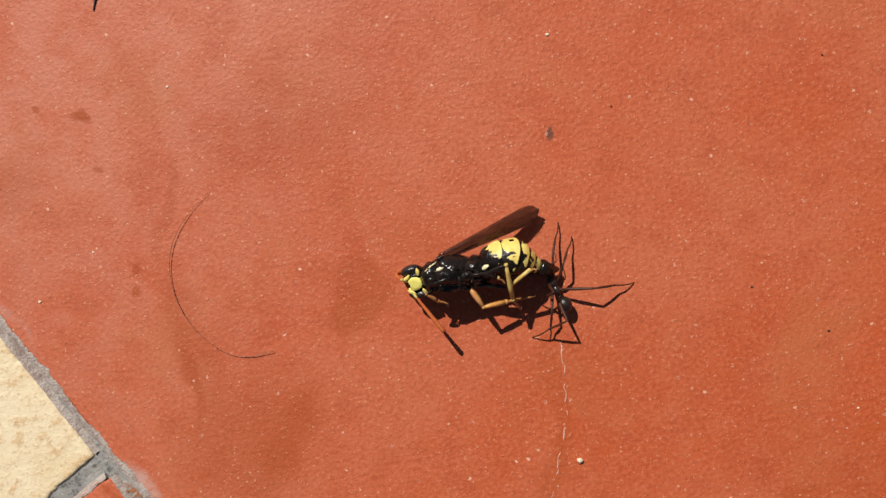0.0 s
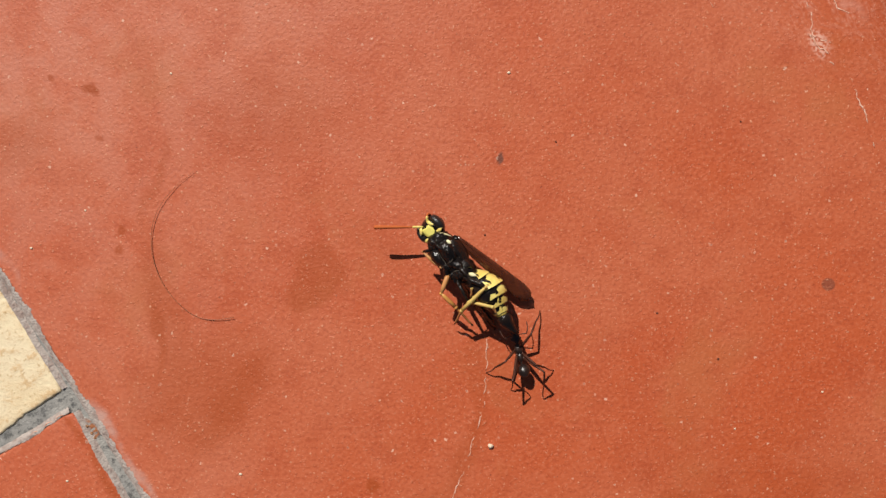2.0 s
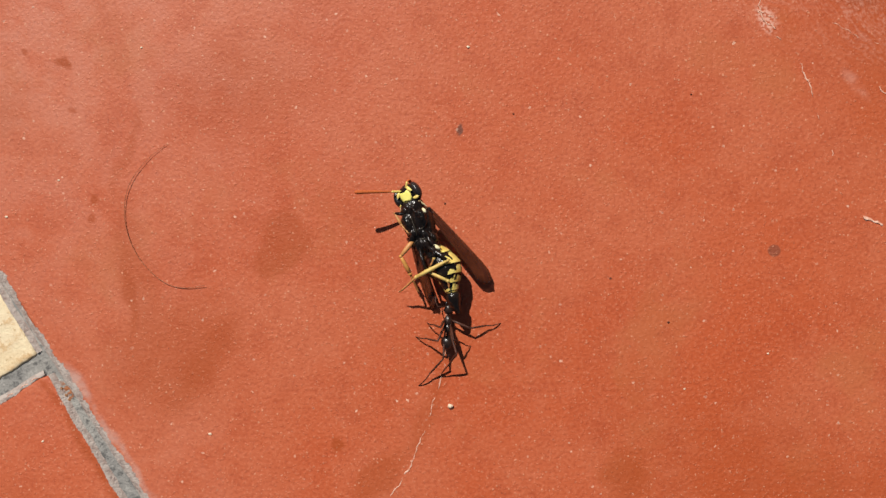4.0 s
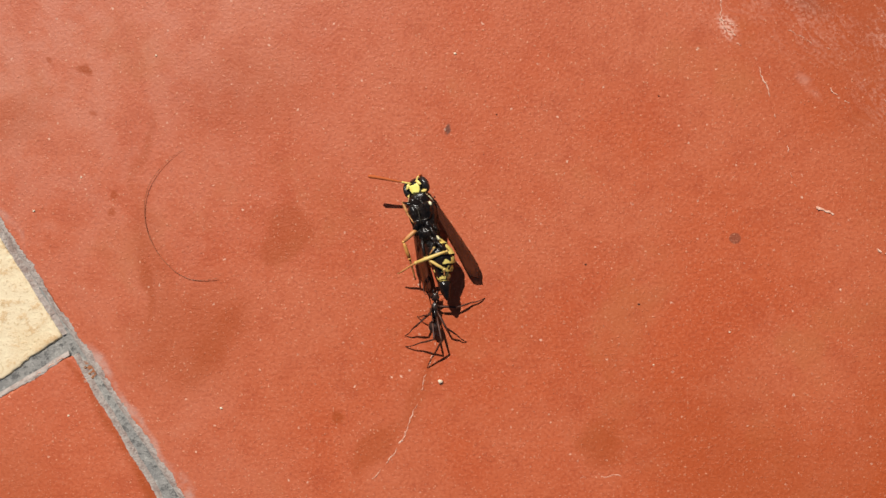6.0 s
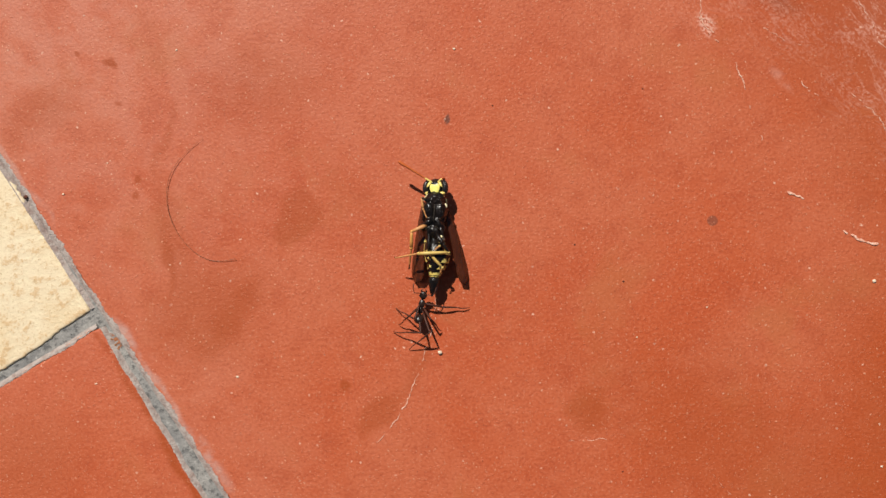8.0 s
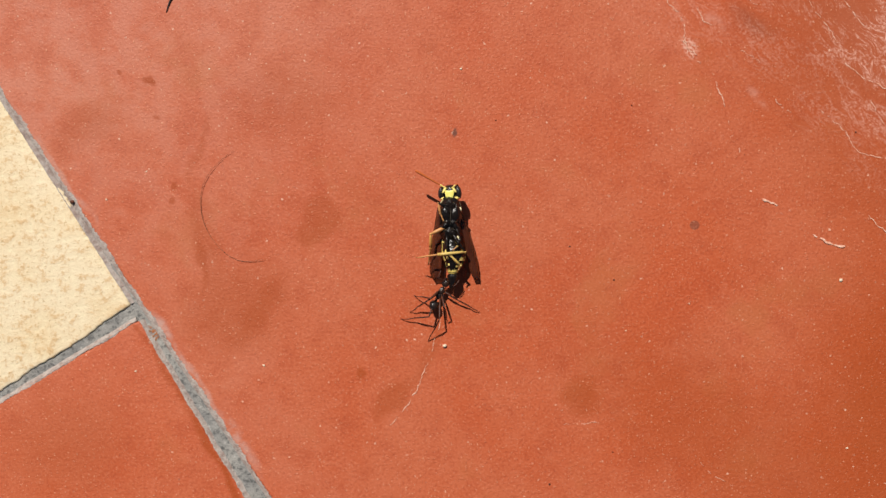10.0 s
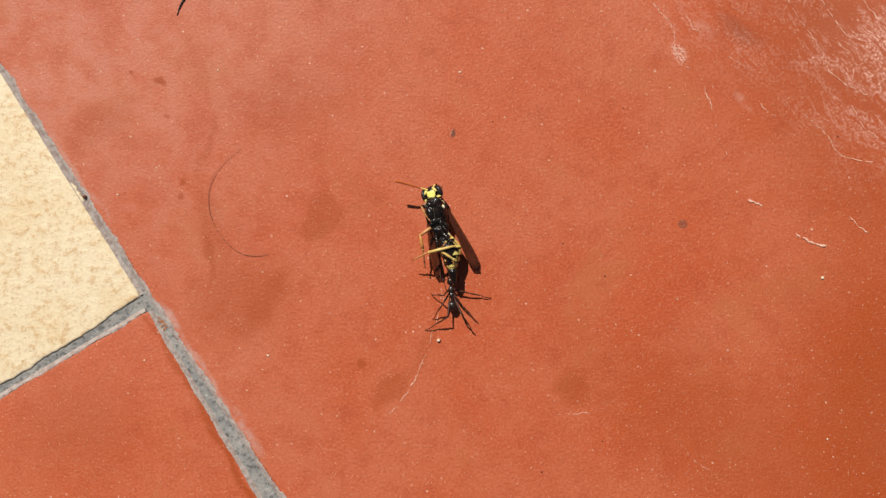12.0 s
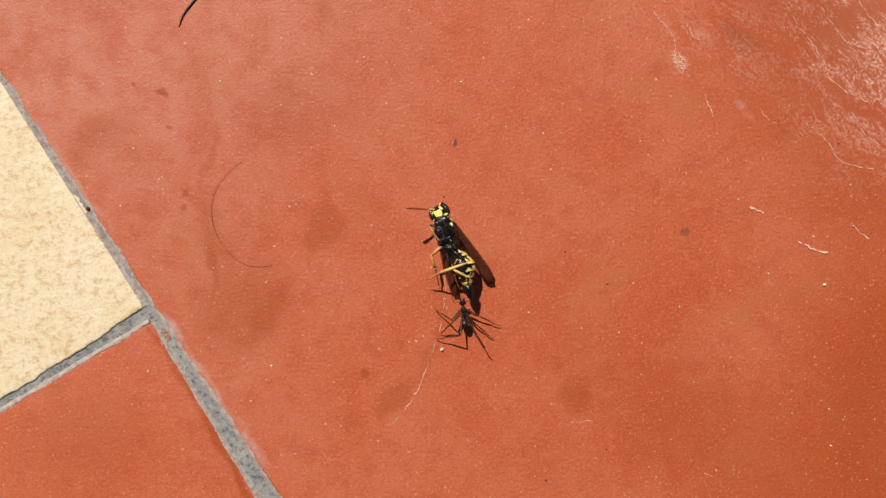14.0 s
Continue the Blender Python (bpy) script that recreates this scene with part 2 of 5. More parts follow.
def sandy_tile():
    m, nt, b = material("sandy_yellow_tile", 0.6, spec=0.4)
    p = position(nt)
    big = noise_node(nt, p, 90.0, 3.0).outputs["Fac"]
    mid = noise_node(nt, p, 640.0, 5.0, 0.72).outputs["Fac"]
    fine = noise_node(nt, p, 1700.0, 3.0, 0.6).outputs["Fac"]
    col = mix(nt, ramp(nt, big, 0.35, 0.7), (0.745, 0.61, 0.41), (0.715, 0.545, 0.325))
    col = mix(nt, math_node(nt, "MULTIPLY", ramp(nt, mid, 0.50, 0.63), 0.66), col, (0.56, 0.34, 0.15))
    col = mix(nt, math_node(nt, "MULTIPLY", ramp(nt, mid, 0.5, 0.30), 0.6), col, (0.80, 0.69, 0.46))
    col = mix(nt, math_node(nt, "MULTIPLY", ramp(nt, fine, 0.58, 0.70), 0.6), col, (0.42, 0.25, 0.10))
    nt.links.new(col, b.inputs["Base Color"])
    low = bump(nt, b, mid, 0.00030, 0.6)
    bump(nt, b, fine, 0.00012, 0.6, low)
    return m


def grout_mat():
    m, nt, b = material("grey_cement_grout", 0.85, spec=0.25)
    p = position(nt)
    big = noise_node(nt, p, 130.0, 3.0).outputs["Fac"]
    mid = noise_node(nt, p, 1050.0, 5.0, 0.75).outputs["Fac"]
    v = noise_node(nt, p, 2600.0, 2.0).outputs["Fac"]
    col = mix(nt, ramp(nt, big, 0.3, 0.7), (0.33, 0.31, 0.28), (0.21, 0.204, 0.195))
    col = mix(nt, math_node(nt, "MULTIPLY", ramp(nt, mid, 0.50, 0.62), 0.8), col, (0.085, 0.083, 0.08))
    col = mix(nt, math_node(nt, "MULTIPLY", ramp(nt, mid, 0.45, 0.25), 0.6), col, (0.58, 0.55, 0.50))
    rust = math_node(nt, "MULTIPLY", spot(nt, warped(nt, p, 0.002, 700.0), -46.2, -12.7, 1.3, 0.8, -56, 0.3), ramp(nt, v, 0.40, 0.52))
    col = mix(nt, rust, col, (0.33, 0.12, 0.05))
    nt.links.new(col, b.inputs["Base Color"])
    low = bump(nt, b, mid, 0.00035, 0.8)
    bump(nt, b, v, 0.00012, 0.7, low)
    return m


RED, SAND, GROUT = terracotta(), sandy_tile(), grout_mat()


# ---------------------------------------------------------------- materials of the things
def plain(name, colour, rough=0.5, spec=0.5, second=None, scale=900.0, relief=0.0, coat=0.0, clear=0.0):
    m, nt, b = material(name, rough, spec=spec)
    tc = nt.nodes.new("ShaderNodeTexCoord").outputs["Object"]
    n = noise_node(nt, tc, scale, 3.0, 0.6).outputs["Fac"]
    col = mix(nt, ramp(nt, n, 0.35, 0.7), colour, second or tuple(c * 0.7 for c in colour))
    nt.links.new(col, b.inputs["Base Color"])
    b.inputs["Coat Weight"].default_value, b.inputs["Coat Roughness"].default_value = coat, 0.15
    if relief:
        bump(nt, b, noise_node(nt, tc, scale * 4, 2.0).outputs["Fac"], relief, 0.8)
    if clear:
        b.inputs["Alpha"].default_value = 1 - clear
    return m


CHITIN = plain("black_chitin", (0.0055, 0.0042, 0.0036), 0.24, 0.34, (0.013, 0.008, 0.006), 620, 0.00016)
YELLOW = plain("yellow_chitin", (0.80, 0.65, 0.19), 0.42, 0.4, (0.66, 0.46, 0.10), 800, 0.00005)
FACE = plain("bright_yellow_chitin", (0.86, 0.78, 0.20), 0.45, 0.4, (0.80, 0.69, 0.15), 900, 0.00002)
CREAM = plain("cream_chitin", (0.82, 0.75, 0.48), 0.5, 0.4, (0.70, 0.58, 0.28))
AMBER = plain("bright_amber_leg", (0.62, 0.30, 0.075), 0.45, 0.4, (0.48, 0.20, 0.05), 700)
LEGGY = plain("amber_leg", (0.52, 0.24, 0.08), 0.45, 0.4, (0.38, 0.14, 0.04), 700)
TIBIA = plain("pale_yellow_leg", (0.64, 0.47, 0.14), 0.45, 0.4, (0.56, 0.35, 0.09), 700)
ORANGE = plain("orange_antenna", (0.49, 0.125, 0.034), 0.8, 0.15, (0.44, 0.098, 0.028), 700)
SEAM = plain("glint_edged_black_seam", (0.035, 0.028, 0.022), 0.22, 0.6, (0.11, 0.085, 0.06), 1800)
EYE = plain("dark_compound_eye", (0.012, 0.010, 0.010), 0.28, 0.5, (0.020, 0.016, 0.014), 5000, 0.00002)
ANT = plain("black_brown_ant", (0.010, 0.006, 0.005), 0.33, 0.5, (0.030, 0.015, 0.010), 1500, 0.00003)
ANT_LEG = plain("dark_brown_ant_leg", (0.045, 0.015, 0.009), 0.5, 0.3, (0.080, 0.026, 0.013), 900)
HAIR = plain("brown_hair", (0.34, 0.115, 0.052), 0.45, 0.4)
BLACK_HAIR = plain("black_fibre", (0.018, 0.010, 0.008), 0.5, 0.4)
GRIT = plain("pale_grit", (0.78, 0.64, 0.48), 0.7, 0.3, (0.62, 0.44, 0.30), 2500, 0.00008)
DIRT = plain("dark_dirt", (0.075, 0.028, 0.018), 0.8, 0.2, (0.15, 0.05, 0.03), 3000, 0.00008)
CRUMB = plain("rusty_crumb", (0.40, 0.20, 0.10), 0.85, 0.2, (0.20, 0.085, 0.04), 2500, 0.0002)
CEMENT = plain("pale_cement_film", (0.43, 0.365, 0.325), 0.9, 0.1, (0.29, 0.215, 0.185), 900, 0.00025)
LIME = plain("pale_lime_film", (0.74, 0.48, 0.37), 0.9, 0.05, (0.50, 0.18, 0.10), 1500)


def wing_mat():
    m, nt, b = material("smoky_amber_wing", 0.20, spec=0.5)
    tc = nt.nodes.new("ShaderNodeTexCoord").outputs["Object"]
    run = mapped(nt, tc, (0, 0, 0), 0, (0.0005, 0.004, 0.001))
    n = noise_node(nt, run, 1.0, 2.0, 0.5, 0.6).outputs["Fac"]
    col = mix(nt, ramp(nt, n, 0.35, 0.7), (0.098, 0.024, 0.009), (0.070, 0.017, 0.007))
    nt.links.new(col, b.inputs["Base Color"])
    cover = noise_node(nt, mapped(nt, tc, (0, 0, 0), 0, (0.0012, 0.0035, 0.001)), 1.0, 2.0).outputs["Fac"]
    nt.links.new(math_node(nt, "ADD", 0.66, math_node(nt, "MULTIPLY", ramp(nt, cover, 0.35, 0.65), 0.26)), b.inputs["Alpha"])
    bump(nt, b, noise_node(nt, mapped(nt, tc, (0, 0, 0), 0, (0.0006, 0.0018, 0.001)), 1.0, 3.0).outputs["Fac"], 0.00030, 0.8)
    return m


WING = wing_mat()
VEIN = plain("dark_wing_vein", (0.070, 0.018, 0.008), 0.5, 0.3)


# ---------------------------------------------------------------- mesh helpers (all sizes in millimetres)
def finish(bm, name, mats, smooth=True):
    bmesh.ops.recalc_face_normals(bm, faces=bm.faces)
    for f in bm.faces:
        f.smooth = smooth
    bmesh.ops.scale(bm, vec=(MM, MM, MM), verts=bm.verts)
    me = bpy.data.meshes.new(name)
    bm.to_mesh(me)
    bm.free()
    for m in mats if isinstance(mats, (list, tuple)) else (mats,):
        me.materials.append(m)
    return me


def part(name, bm, mats, parent, label="", at=None, smooth=True, size=(1, 1, 1)):
    """One mesh object under a thing or a part; at: its pose in the parent's space, metres."""
    bmesh.ops.scale(bm, vec=size, verts=bm.verts)
    ob = new(name, finish(bm, name, mats, smooth))
    ob.parent = parent
    if at is not None:
        ob.matrix_basis = at
    if label:
        tagged(ob, label)
    return ob


def tube(bm, pts, radii, seg=8, mat=0, flat=1.0, caps=True):
    """A swept tube through points, with a radius at each of them."""
    pts = [Vector(p) for p in pts]
    rings = []
    up = Vector((0.13, 0.21, 1)).normalized()
    for i, p in enumerate(pts):
        d = (pts[min(i + 1, len(pts) - 1)] - pts[max(i - 1, 0)]).normalized()
        if abs(d.dot(up)) > 0.97:
            up = Vector((1, 0.2, 0)).normalized()
        s = d.cross(up).normalized()
        u = s.cross(d).normalized()
        rings.append([bm.verts.new(p + radii[i] * (math.cos(a) * s + flat * math.sin(a) * u)) for a in (2 * math.pi * k / seg for k in range(seg))])
    for a, b in zip(rings, rings[1:]):
        for k in range(seg):
            bm.faces.new((a[k], a[(k + 1) % seg], b[(k + 1) % seg], b[k])).material_index = mat
    if caps:
        bm.faces.new(rings[0]).material_index = mat
        bm.faces.new(rings[-1]).material_index = mat
    return rings


def curve_pts(pts, steps=6):
    """Catmull-Rom through points."""
    pts = [Vector(p) for p in pts]
    q = [2 * pts[0] - pts[1], *pts, 2 * pts[-1] - pts[-2]]
    out = []
    for i in range(1, len(q) - 2):
        a, b, c, d = q[i - 1 : i + 3]
        for k in range(steps):
            t = k / steps
            out.append(0.5 * (2 * b + (c - a) * t + (2 * a - 5 * b + 4 * c - d) * t * t + (3 * b - a - 3 * c + d) * t**3))
    return out + [pts[-1]]


def ball(bm, centre, radii, turn=(0, 0, 0), seg=24, rings=16, mat=0, rough=0.0, scale=1.0, shape=None):
    r = bmesh.ops.create_uvsphere(bm, u_segments=seg, v_segments=rings, radius=1.0)
    e = Euler([radians(a) for a in turn]).to_matrix()
    for v in r["verts"]:
        c = v.co.copy()
        if shape:
            c = shape(c)
        k = 1 + rough * noise.noise(c * scale + Vector(centre))
        v.co = e @ Vector((c.x * radii[0] * k, c.y * radii[1] * k, c.z * radii[2] * k)) + Vector(centre)
    for f in {f for v in r["verts"] for f in v.link_faces}:
        f.material_index = mat
    return r["verts"]


# ---------------------------------------------------------------- the floor: large red squares and small sandy squares
BIG, SMALL, JOINT = 200.0, 100.0, 2.1
CORNER = Vector((-48.05, -9.3))  # where two joints meet, on the centre lines
EY = Vector((0.5530, -0.8332))  # along the long joint
EX = Vector((EY.y, -EY.x))


# tiles by the camera: how far each was laid off the pattern, in millimetres and degrees
LAID = {(0, 0, 1): (0.45, 0.85, -0.9), (1, 0, 0): (0.30, 0.62, -2.6)}


def floor_at(x, y):
    return CORNER + (x - BIG) * EX + (y - SMALL) * EY


def tile_mesh(name, x0, y0, size, mat, seed, step, wobble, drop, laid=(0, 0, 0)):
    """A square tile with a worn, slightly wavy rim; z = 0 is its top."""
    h = JOINT / 2
    a, b = Vector((x0 + h, y0 + h)), Vector((x0 + size - h, y0 + size - h))
    n = int((b.x - a.x) / step)
    cn = [a, Vector((b.x, a.y)), b, Vector((a.x, b.y))]
    loop = []
    for i in range(4):
        p, q = cn[i], cn[(i + 1) % 4]
        for k in range(n):
            loop.append(p.lerp(q, k / n))
    mid = (a + b) / 2
    half = (b.x - a.x) / 2
    bm = bmesh.new()
    rings = []
    for inset, z in ((0.0, -6.0), (-0.02, -0.6 * drop), (0.05, -0.25 * drop), (0.14, -0.09 * drop), (0.28, -0.02 * drop), (0.5, 0.0)):
        ring = []
        for p in loop:
            w = noise.noise(Vector((p.x * 0.16, p.y * 0.16, seed))) * wobble + noise.noise(Vector((p.x * 0.75, p.y * 0.75, seed + 7))) * wobble * 0.45 + noise.noise(Vector((p.x * 2.1, p.y * 2.1, seed + 3))) * wobble * 0.35
            o = p - mid
            # round the corners
            cx, cy = half - abs(o.x), half - abs(o.y)
            r = 1.6
            if cx < r and cy < r:
                d = math.hypot(r - cx, r - cy)
                pull = max(0.0, d - r) * 0.8
                o = o - Vector((math.copysign(pull * 0.7, o.x), math.copysign(pull * 0.7, o.y)))
            m = 1 - (inset + max(w, -0.5)) / half
            q = floor_at(*(mid + o * m)) - CORNER
            q = Matrix.Rotation(radians(laid[2]), 2) @ q + CORNER + Vector(laid[:2])
            ring.append(bm.verts.new((q.x, q.y, z)))
        rings.append(ring)
    for r, s in zip(rings, rings[1:]):
        for k in range(len(r)):
            bm.faces.new((r[k], r[(k + 1) % len(r)], s[(k + 1) % len(r)], s[k]))
    bm.faces.new(rings[-1])
    return finish(bm, name, mat)


def build_floor():
    bed = bmesh.new()
    n, half = 200, 120.0
    grid = []
    for j in range(n + 1):
        row = []
        for i in range(n + 1):
            x, y = -half + 2 * half * i / n, -half + 2 * half * j / n
            z = -0.30 + 0.10 * noise.noise(Vector((x * 0.35, y * 0.35, 3))) + 0.08 * noise.noise(Vector((x * 1.1, y * 1.1, 5)))
            row.append(bed.verts.new((x, y, z)))
        grid.append(row)
    for j in range(n):
        for i in range(n):
            bed.faces.new((grid[j][i], grid[j][i + 1], grid[j + 1][i + 1], grid[j + 1][i]))
    floor = tagged(new("floor", finish(bed, "floor", GROUT)), "patio floor of red terracotta and sandy tiles with grey grout", "floor", kind="structure")
    far = bmesh.new()
    bmesh.ops.create_grid(far, x_segments=1, y_segments=1, size=60000.0, matrix=Matrix.Translation((0, 0, -2.0)))
    tagged(new("ground", finish(far, "ground", GROUT)), "grey cement bed under the patio tiles", "ground", kind="structure")
    e1, e2 = Vector((BIG, SMALL)), Vector((-SMALL, BIG))
    count = 0
    for i in range(-3, 4):
        for j in range(-3, 4):
            o = i * e1 + j * e2
            for dx, dy, size, mat in ((0, 0, BIG, RED), (BIG, 0, SMALL, SAND)):
                near = (floor_at(o.x + dx + size / 2, o.y + dy + size / 2)).length < 250
                me = tile_mesh("tile", o.x + dx, o.y + dy, size, mat, 3.7 * count, 0.3 if near else 12.0, 0.46 if mat is SAND else 0.26, 0.9, LAID.get((i, j, int(mat is SAND)), (0, 0, 0)))
                t = new("tile", me)
                t.parent = floor
                if mat is SAND:
                    tagged(t, "sandy yellow mottled tile with a worn rim")
                count += 1
    return floor


floor = build_floor()


# ---------------------------------------------------------------- litter on the floor
def ribbon(pts, width, seed, thick=0.05, gaps=0.0):
    """A ragged film of lime along a line: short flakes with a little thickness."""
    bm = bmesh.new()
    rng = random.Random(seed)
    line = curve_pts([(x, y, 0) for x, y in pts], 8)
    dense = []
    for a, b in zip(line, line[1:]):
        m = max(1, int((b - a).length / 0.22))
        dense += [a.lerp(b, k / m) for k in range(m)]
    run = []

    def flush():
        if len(run) > 2:
            r = [w * (0.15 if k in (0, len(run) - 1) else 1) for k, (_, w) in enumerate(run)]
            tube(bm, [p for p, _ in run], r, 6, 0, 0.10)
        run.clear()

    for i, p in enumerate(dense):
        if rng.random() < gaps:
            flush()
            continue
        off = Vector((noise.noise(p * 1.3 + Vector((seed, 0, 0))), noise.noise(p * 1.3 + Vector((0, seed, 9))), 0)) * 0.3
        w = width * (0.35 + 0.9 * abs(noise.noise(p * 0.9 + Vector((seed, 3, 1)))) + 0.3 * rng.random())
        run.append((p + off + Vector((0, 0, 0.01)), w))
    flush()
    return bm


def nearest_red(x, y):
    """The red tile whose middle lies nearest to a point."""
    big = [t for t in floor.children if t.data.materials[0] is RED]
    return min(big, key=lambda t: (sum((v.co.xy for v in t.data.vertices), Vector((0, 0))) / len(t.data.vertices) - Vector((x, y))).length)


def scratches():
    home = nearest_red(0.02, 0.02)
    lines = [
        ([(-0.15, -2.0), (-0.28, -6.7), (-0.57, -9.4), (-1.4, -12.7)], 0.115, 0.08),
        ([(-1.4, -12.2), (-2.1, -14.6), (-2.9, -17.0), (-4.6, -21.2)], 0.10, 0.10),
        ([(-4.3, -20.6), (-4.7, -21.6), (-5.3, -22.4)], 0.16, 0.0),
        ([(-5.2, -22.4), (-6.8, -24.6), (-8.3, -26.4), (-11, -28.6)], 0.085, 0.20),
        ([(33.5, 40.5), (36.9, 36.5), (37.4, 33.0), (38.6, 30.5), (40.2, 29.0)], 0.13, 0.10),
        ([(36.9, 33.2), (37.8, 31.9), (39.3, 30.6)], 0.17, 0.05),
        ([(37.2, 32.9), (38.6, 32.3), (39.6, 31.9)], 0.13, 0.2),
        ([(42.0, 26.8), (43.2, 24.0), (43.9, 21.5)], 0.14, 0.05),
        ([(44.0, 20.5), (45.4, 18.0), (45.9, 14.5), (46.5, 11.5), (48.2, 9.3)], 0.08, 0.30),
        ([(49.3, 8.4), (50.6, 7.8), (51.9, 7.2)], 0.27, 0.03),
        ([(57.1, 2.9), (58.6, 1.9), (60.5, 1.2), (62.4, 0.9)], 0.26, 0.03),
        ([(65.0, 6.5), (67.5, 4.0), (70.2, 2.2)], 0.10, 0.15),
        ([(18.4, -26.8), (21.0, -26.6), (24.4, -26.4)], 0.07, 0.25),
        ([(38.6, -31.5), (40.4, -33.6), (42.8, -35.4), (46.0, -36.8)], 0.08, 0.15),
        ([(20.0, 40.0), (24.0, 38.5), (27.0, 35.0), (29.2, 31.0)], 0.06, 0.35),
        ([(34.8, 44.0), (36.0, 40.5)], 0.12, 0.05),
        ([(55.0, 42.0), (57.5, 37.8), (60.0, 34.5), (61.8, 31.0)], 0.14, 0.12),
        ([(61.0, 41.0), (64.5, 36.0), (66.2, 34.8)], 0.16, 0.10),
        ([(62.0, 29.5), (65.5, 27.0), (69.0, 25.4)], 0.20, 0.08),
        ([(58.0, 22.6), (62.0, 19.0), (64.5, 15.6), (69.8, 14.4)], 0.15, 0.14),
        ([(66.0, 24.0), (68.2, 20.2), (71.0, 18.2)], 0.16, 0.10),
        ([(51.0, 24.2), (52.8, 22.5), (54.0, 21.8)], 0.14, 0.10),
        ([(46.0, 31.5), (50.0, 29.4), (53.5, 28.6)], 0.09, 0.25),
        ([(66.5, 43.0), (69.8, 38.4), (72.5, 36.6)], 0.2, 0.08),
        ([(46.5, 40.0), (48.5, 38.6), (50.5, 38.2)], 0.10, 0.25),
        ([(39.0, 38.5), (40.4, 36.2), (41.8, 35.4)], 0.12, 0.35),
    ]
    # the fired edge of the neighbouring tile shows pale along the joint
    turn = Matrix.Rotation(radians(LAID[1, 0, 0][2]), 2)
    rim = [turn @ (floor_at(BIG + 2.2 + 5 * k, SMALL + JOINT / 2 + 0.1) - CORNER) + CORNER + Vector(LAID[1, 0, 0][:2]) for k in range(9)]
    lines.append(([tuple(p) for p in rim], 0.09, 0.10))
    for i, (pts, w, g) in enumerate(lines):
        part("scratch", ribbon(pts, w * (0.6 if pts[0][0] > 45 and pts[0][1] > 14 else 1.25 if pts[0][0] > 49 and pts[0][1] < 10 else 0.8), 11 + i, gaps=g), LIME, home, "pale ragged lime scratch")


scratches()


def fringe(y0, y1, side, wide, seed, laid=(0, 0, 0), across=False):
    """A ragged skin of cement that laps from a joint on to a tile's rim; side: +1 beyond the joint, -1 before it; across: the short joint, not the long one."""
    bm = bmesh.new()
    turn = Matrix.Rotation(radians(laid[2]), 2)
    prev = None
    n = int((y1 - y0) / 0.16)
    for i in range(n + 1):
        y = y0 + (y1 - y0) * i / n
        q = Vector((y * 0.22, seed, 0))
        reach = wide * max(0.02, 0.42 + 0.9 * noise.noise(q) + 0.5 * noise.noise(q * 4.3) + 0.45 * noise.noise(q * 13) + 0.25 * noise.noise(q * 31)) * min(1, i / 6, (n - i) / 6)
        bump_up = 0.02 + 0.03 * abs(noise.noise(q * 9))
        row = []
        for out, z in ((-0.55, -0.34), (-0.12, -0.06), (0.12, bump_up), (0.12 + 0.55 * reach, 0.8 * bump_up), (0.14 + reach, 0.004)):
            off = side * (JOINT / 2 + out + 0.04 * noise.noise(q * 21 + Vector((0, 0, out))))
            v = turn @ (floor_at(*((BIG + y, SMALL + off) if across else (BIG + off, y))) - CORNER) + CORNER + Vector(laid[:2])
            row.append(bm.verts.new((v.x, v.y, z)))
        if prev:
            for k in range(4):
                bm.faces.new((prev[k], prev[k + 1], row[k + 1], row[k]))
        prev = row
    return bm


def cement():
    part("cement_film", fringe(40, 180, -1, 0.52, 2.0), CEMENT, nearest_red(0.02, 0.02), "thin ragged film of grey cement")
    part("cement_film", fringe(SMALL + 1.5, 180, 1, 0.28, 9.0, LAID[1, 0, 0]), CEMENT, nearest_red(-0.06, -0.06), "thin ragged film of grey cement")
    sandy = min((t for t in floor.children if t.data.materials[0] is SAND), key=lambda t: (t.data.vertices[0].co.xy - CORNER * MM).length)
    part("cement_film", fringe(40, SMALL - 1.4, 1, 0.10, 23.0, LAID[0, 0, 1]), CEMENT, sandy, "thin ragged film of grey cement")
    part("cement_film", fringe(1.5, 60, 1, 0.30, 17.0, LAID[1, 0, 0], True), CEMENT, nearest_red(-0.06, -0.06), "thin ragged film of grey cement")


cement()


def hair(name, pts, radius, mat, label, lift=0.08):
    bm = bmesh.new()
    c = curve_pts([(x, y, lift + z) for x, y, z in pts], 8)
    n = len(c)
    tube(bm, c, [radius * (0.35 + 0.65 * min(1, 4 * (k + 0.5) / n)) * min(1, 0.5 + (n - k) / 5) for k in range(n)], 6)
    return tagged(new(name, finish(bm, name, mat)), label, "hair")


loose_hair = hair("hair", [(0.0, 0.0, 0.1), (-2.3, -1.9, 0.15), (-4.2, -4.3, 0.22), (-5.1, -7.1, 0.18), (-4.9, -10.4, 0.08), (-3.6, -13.5, 0.04), (-1.5, -15.9, 0.05), (0.4, -17.1, 0.0), (2.4, -17.4, 0.1), (4.6, -17.1, 0.25)], 0.038, HAIR,
                  "thin curled brown hair on the red tile")
hair("fibre", [(-43.75, 37.8, 0), (-43.1, 39.6, 0.02), (-42.0, 41.2, 0.05), (-40.4, 42.9, 0.05), (-37.8, 44.3, 0.0)], 0.17, BLACK_HAIR, "short thick black curved fibre on the red tile")


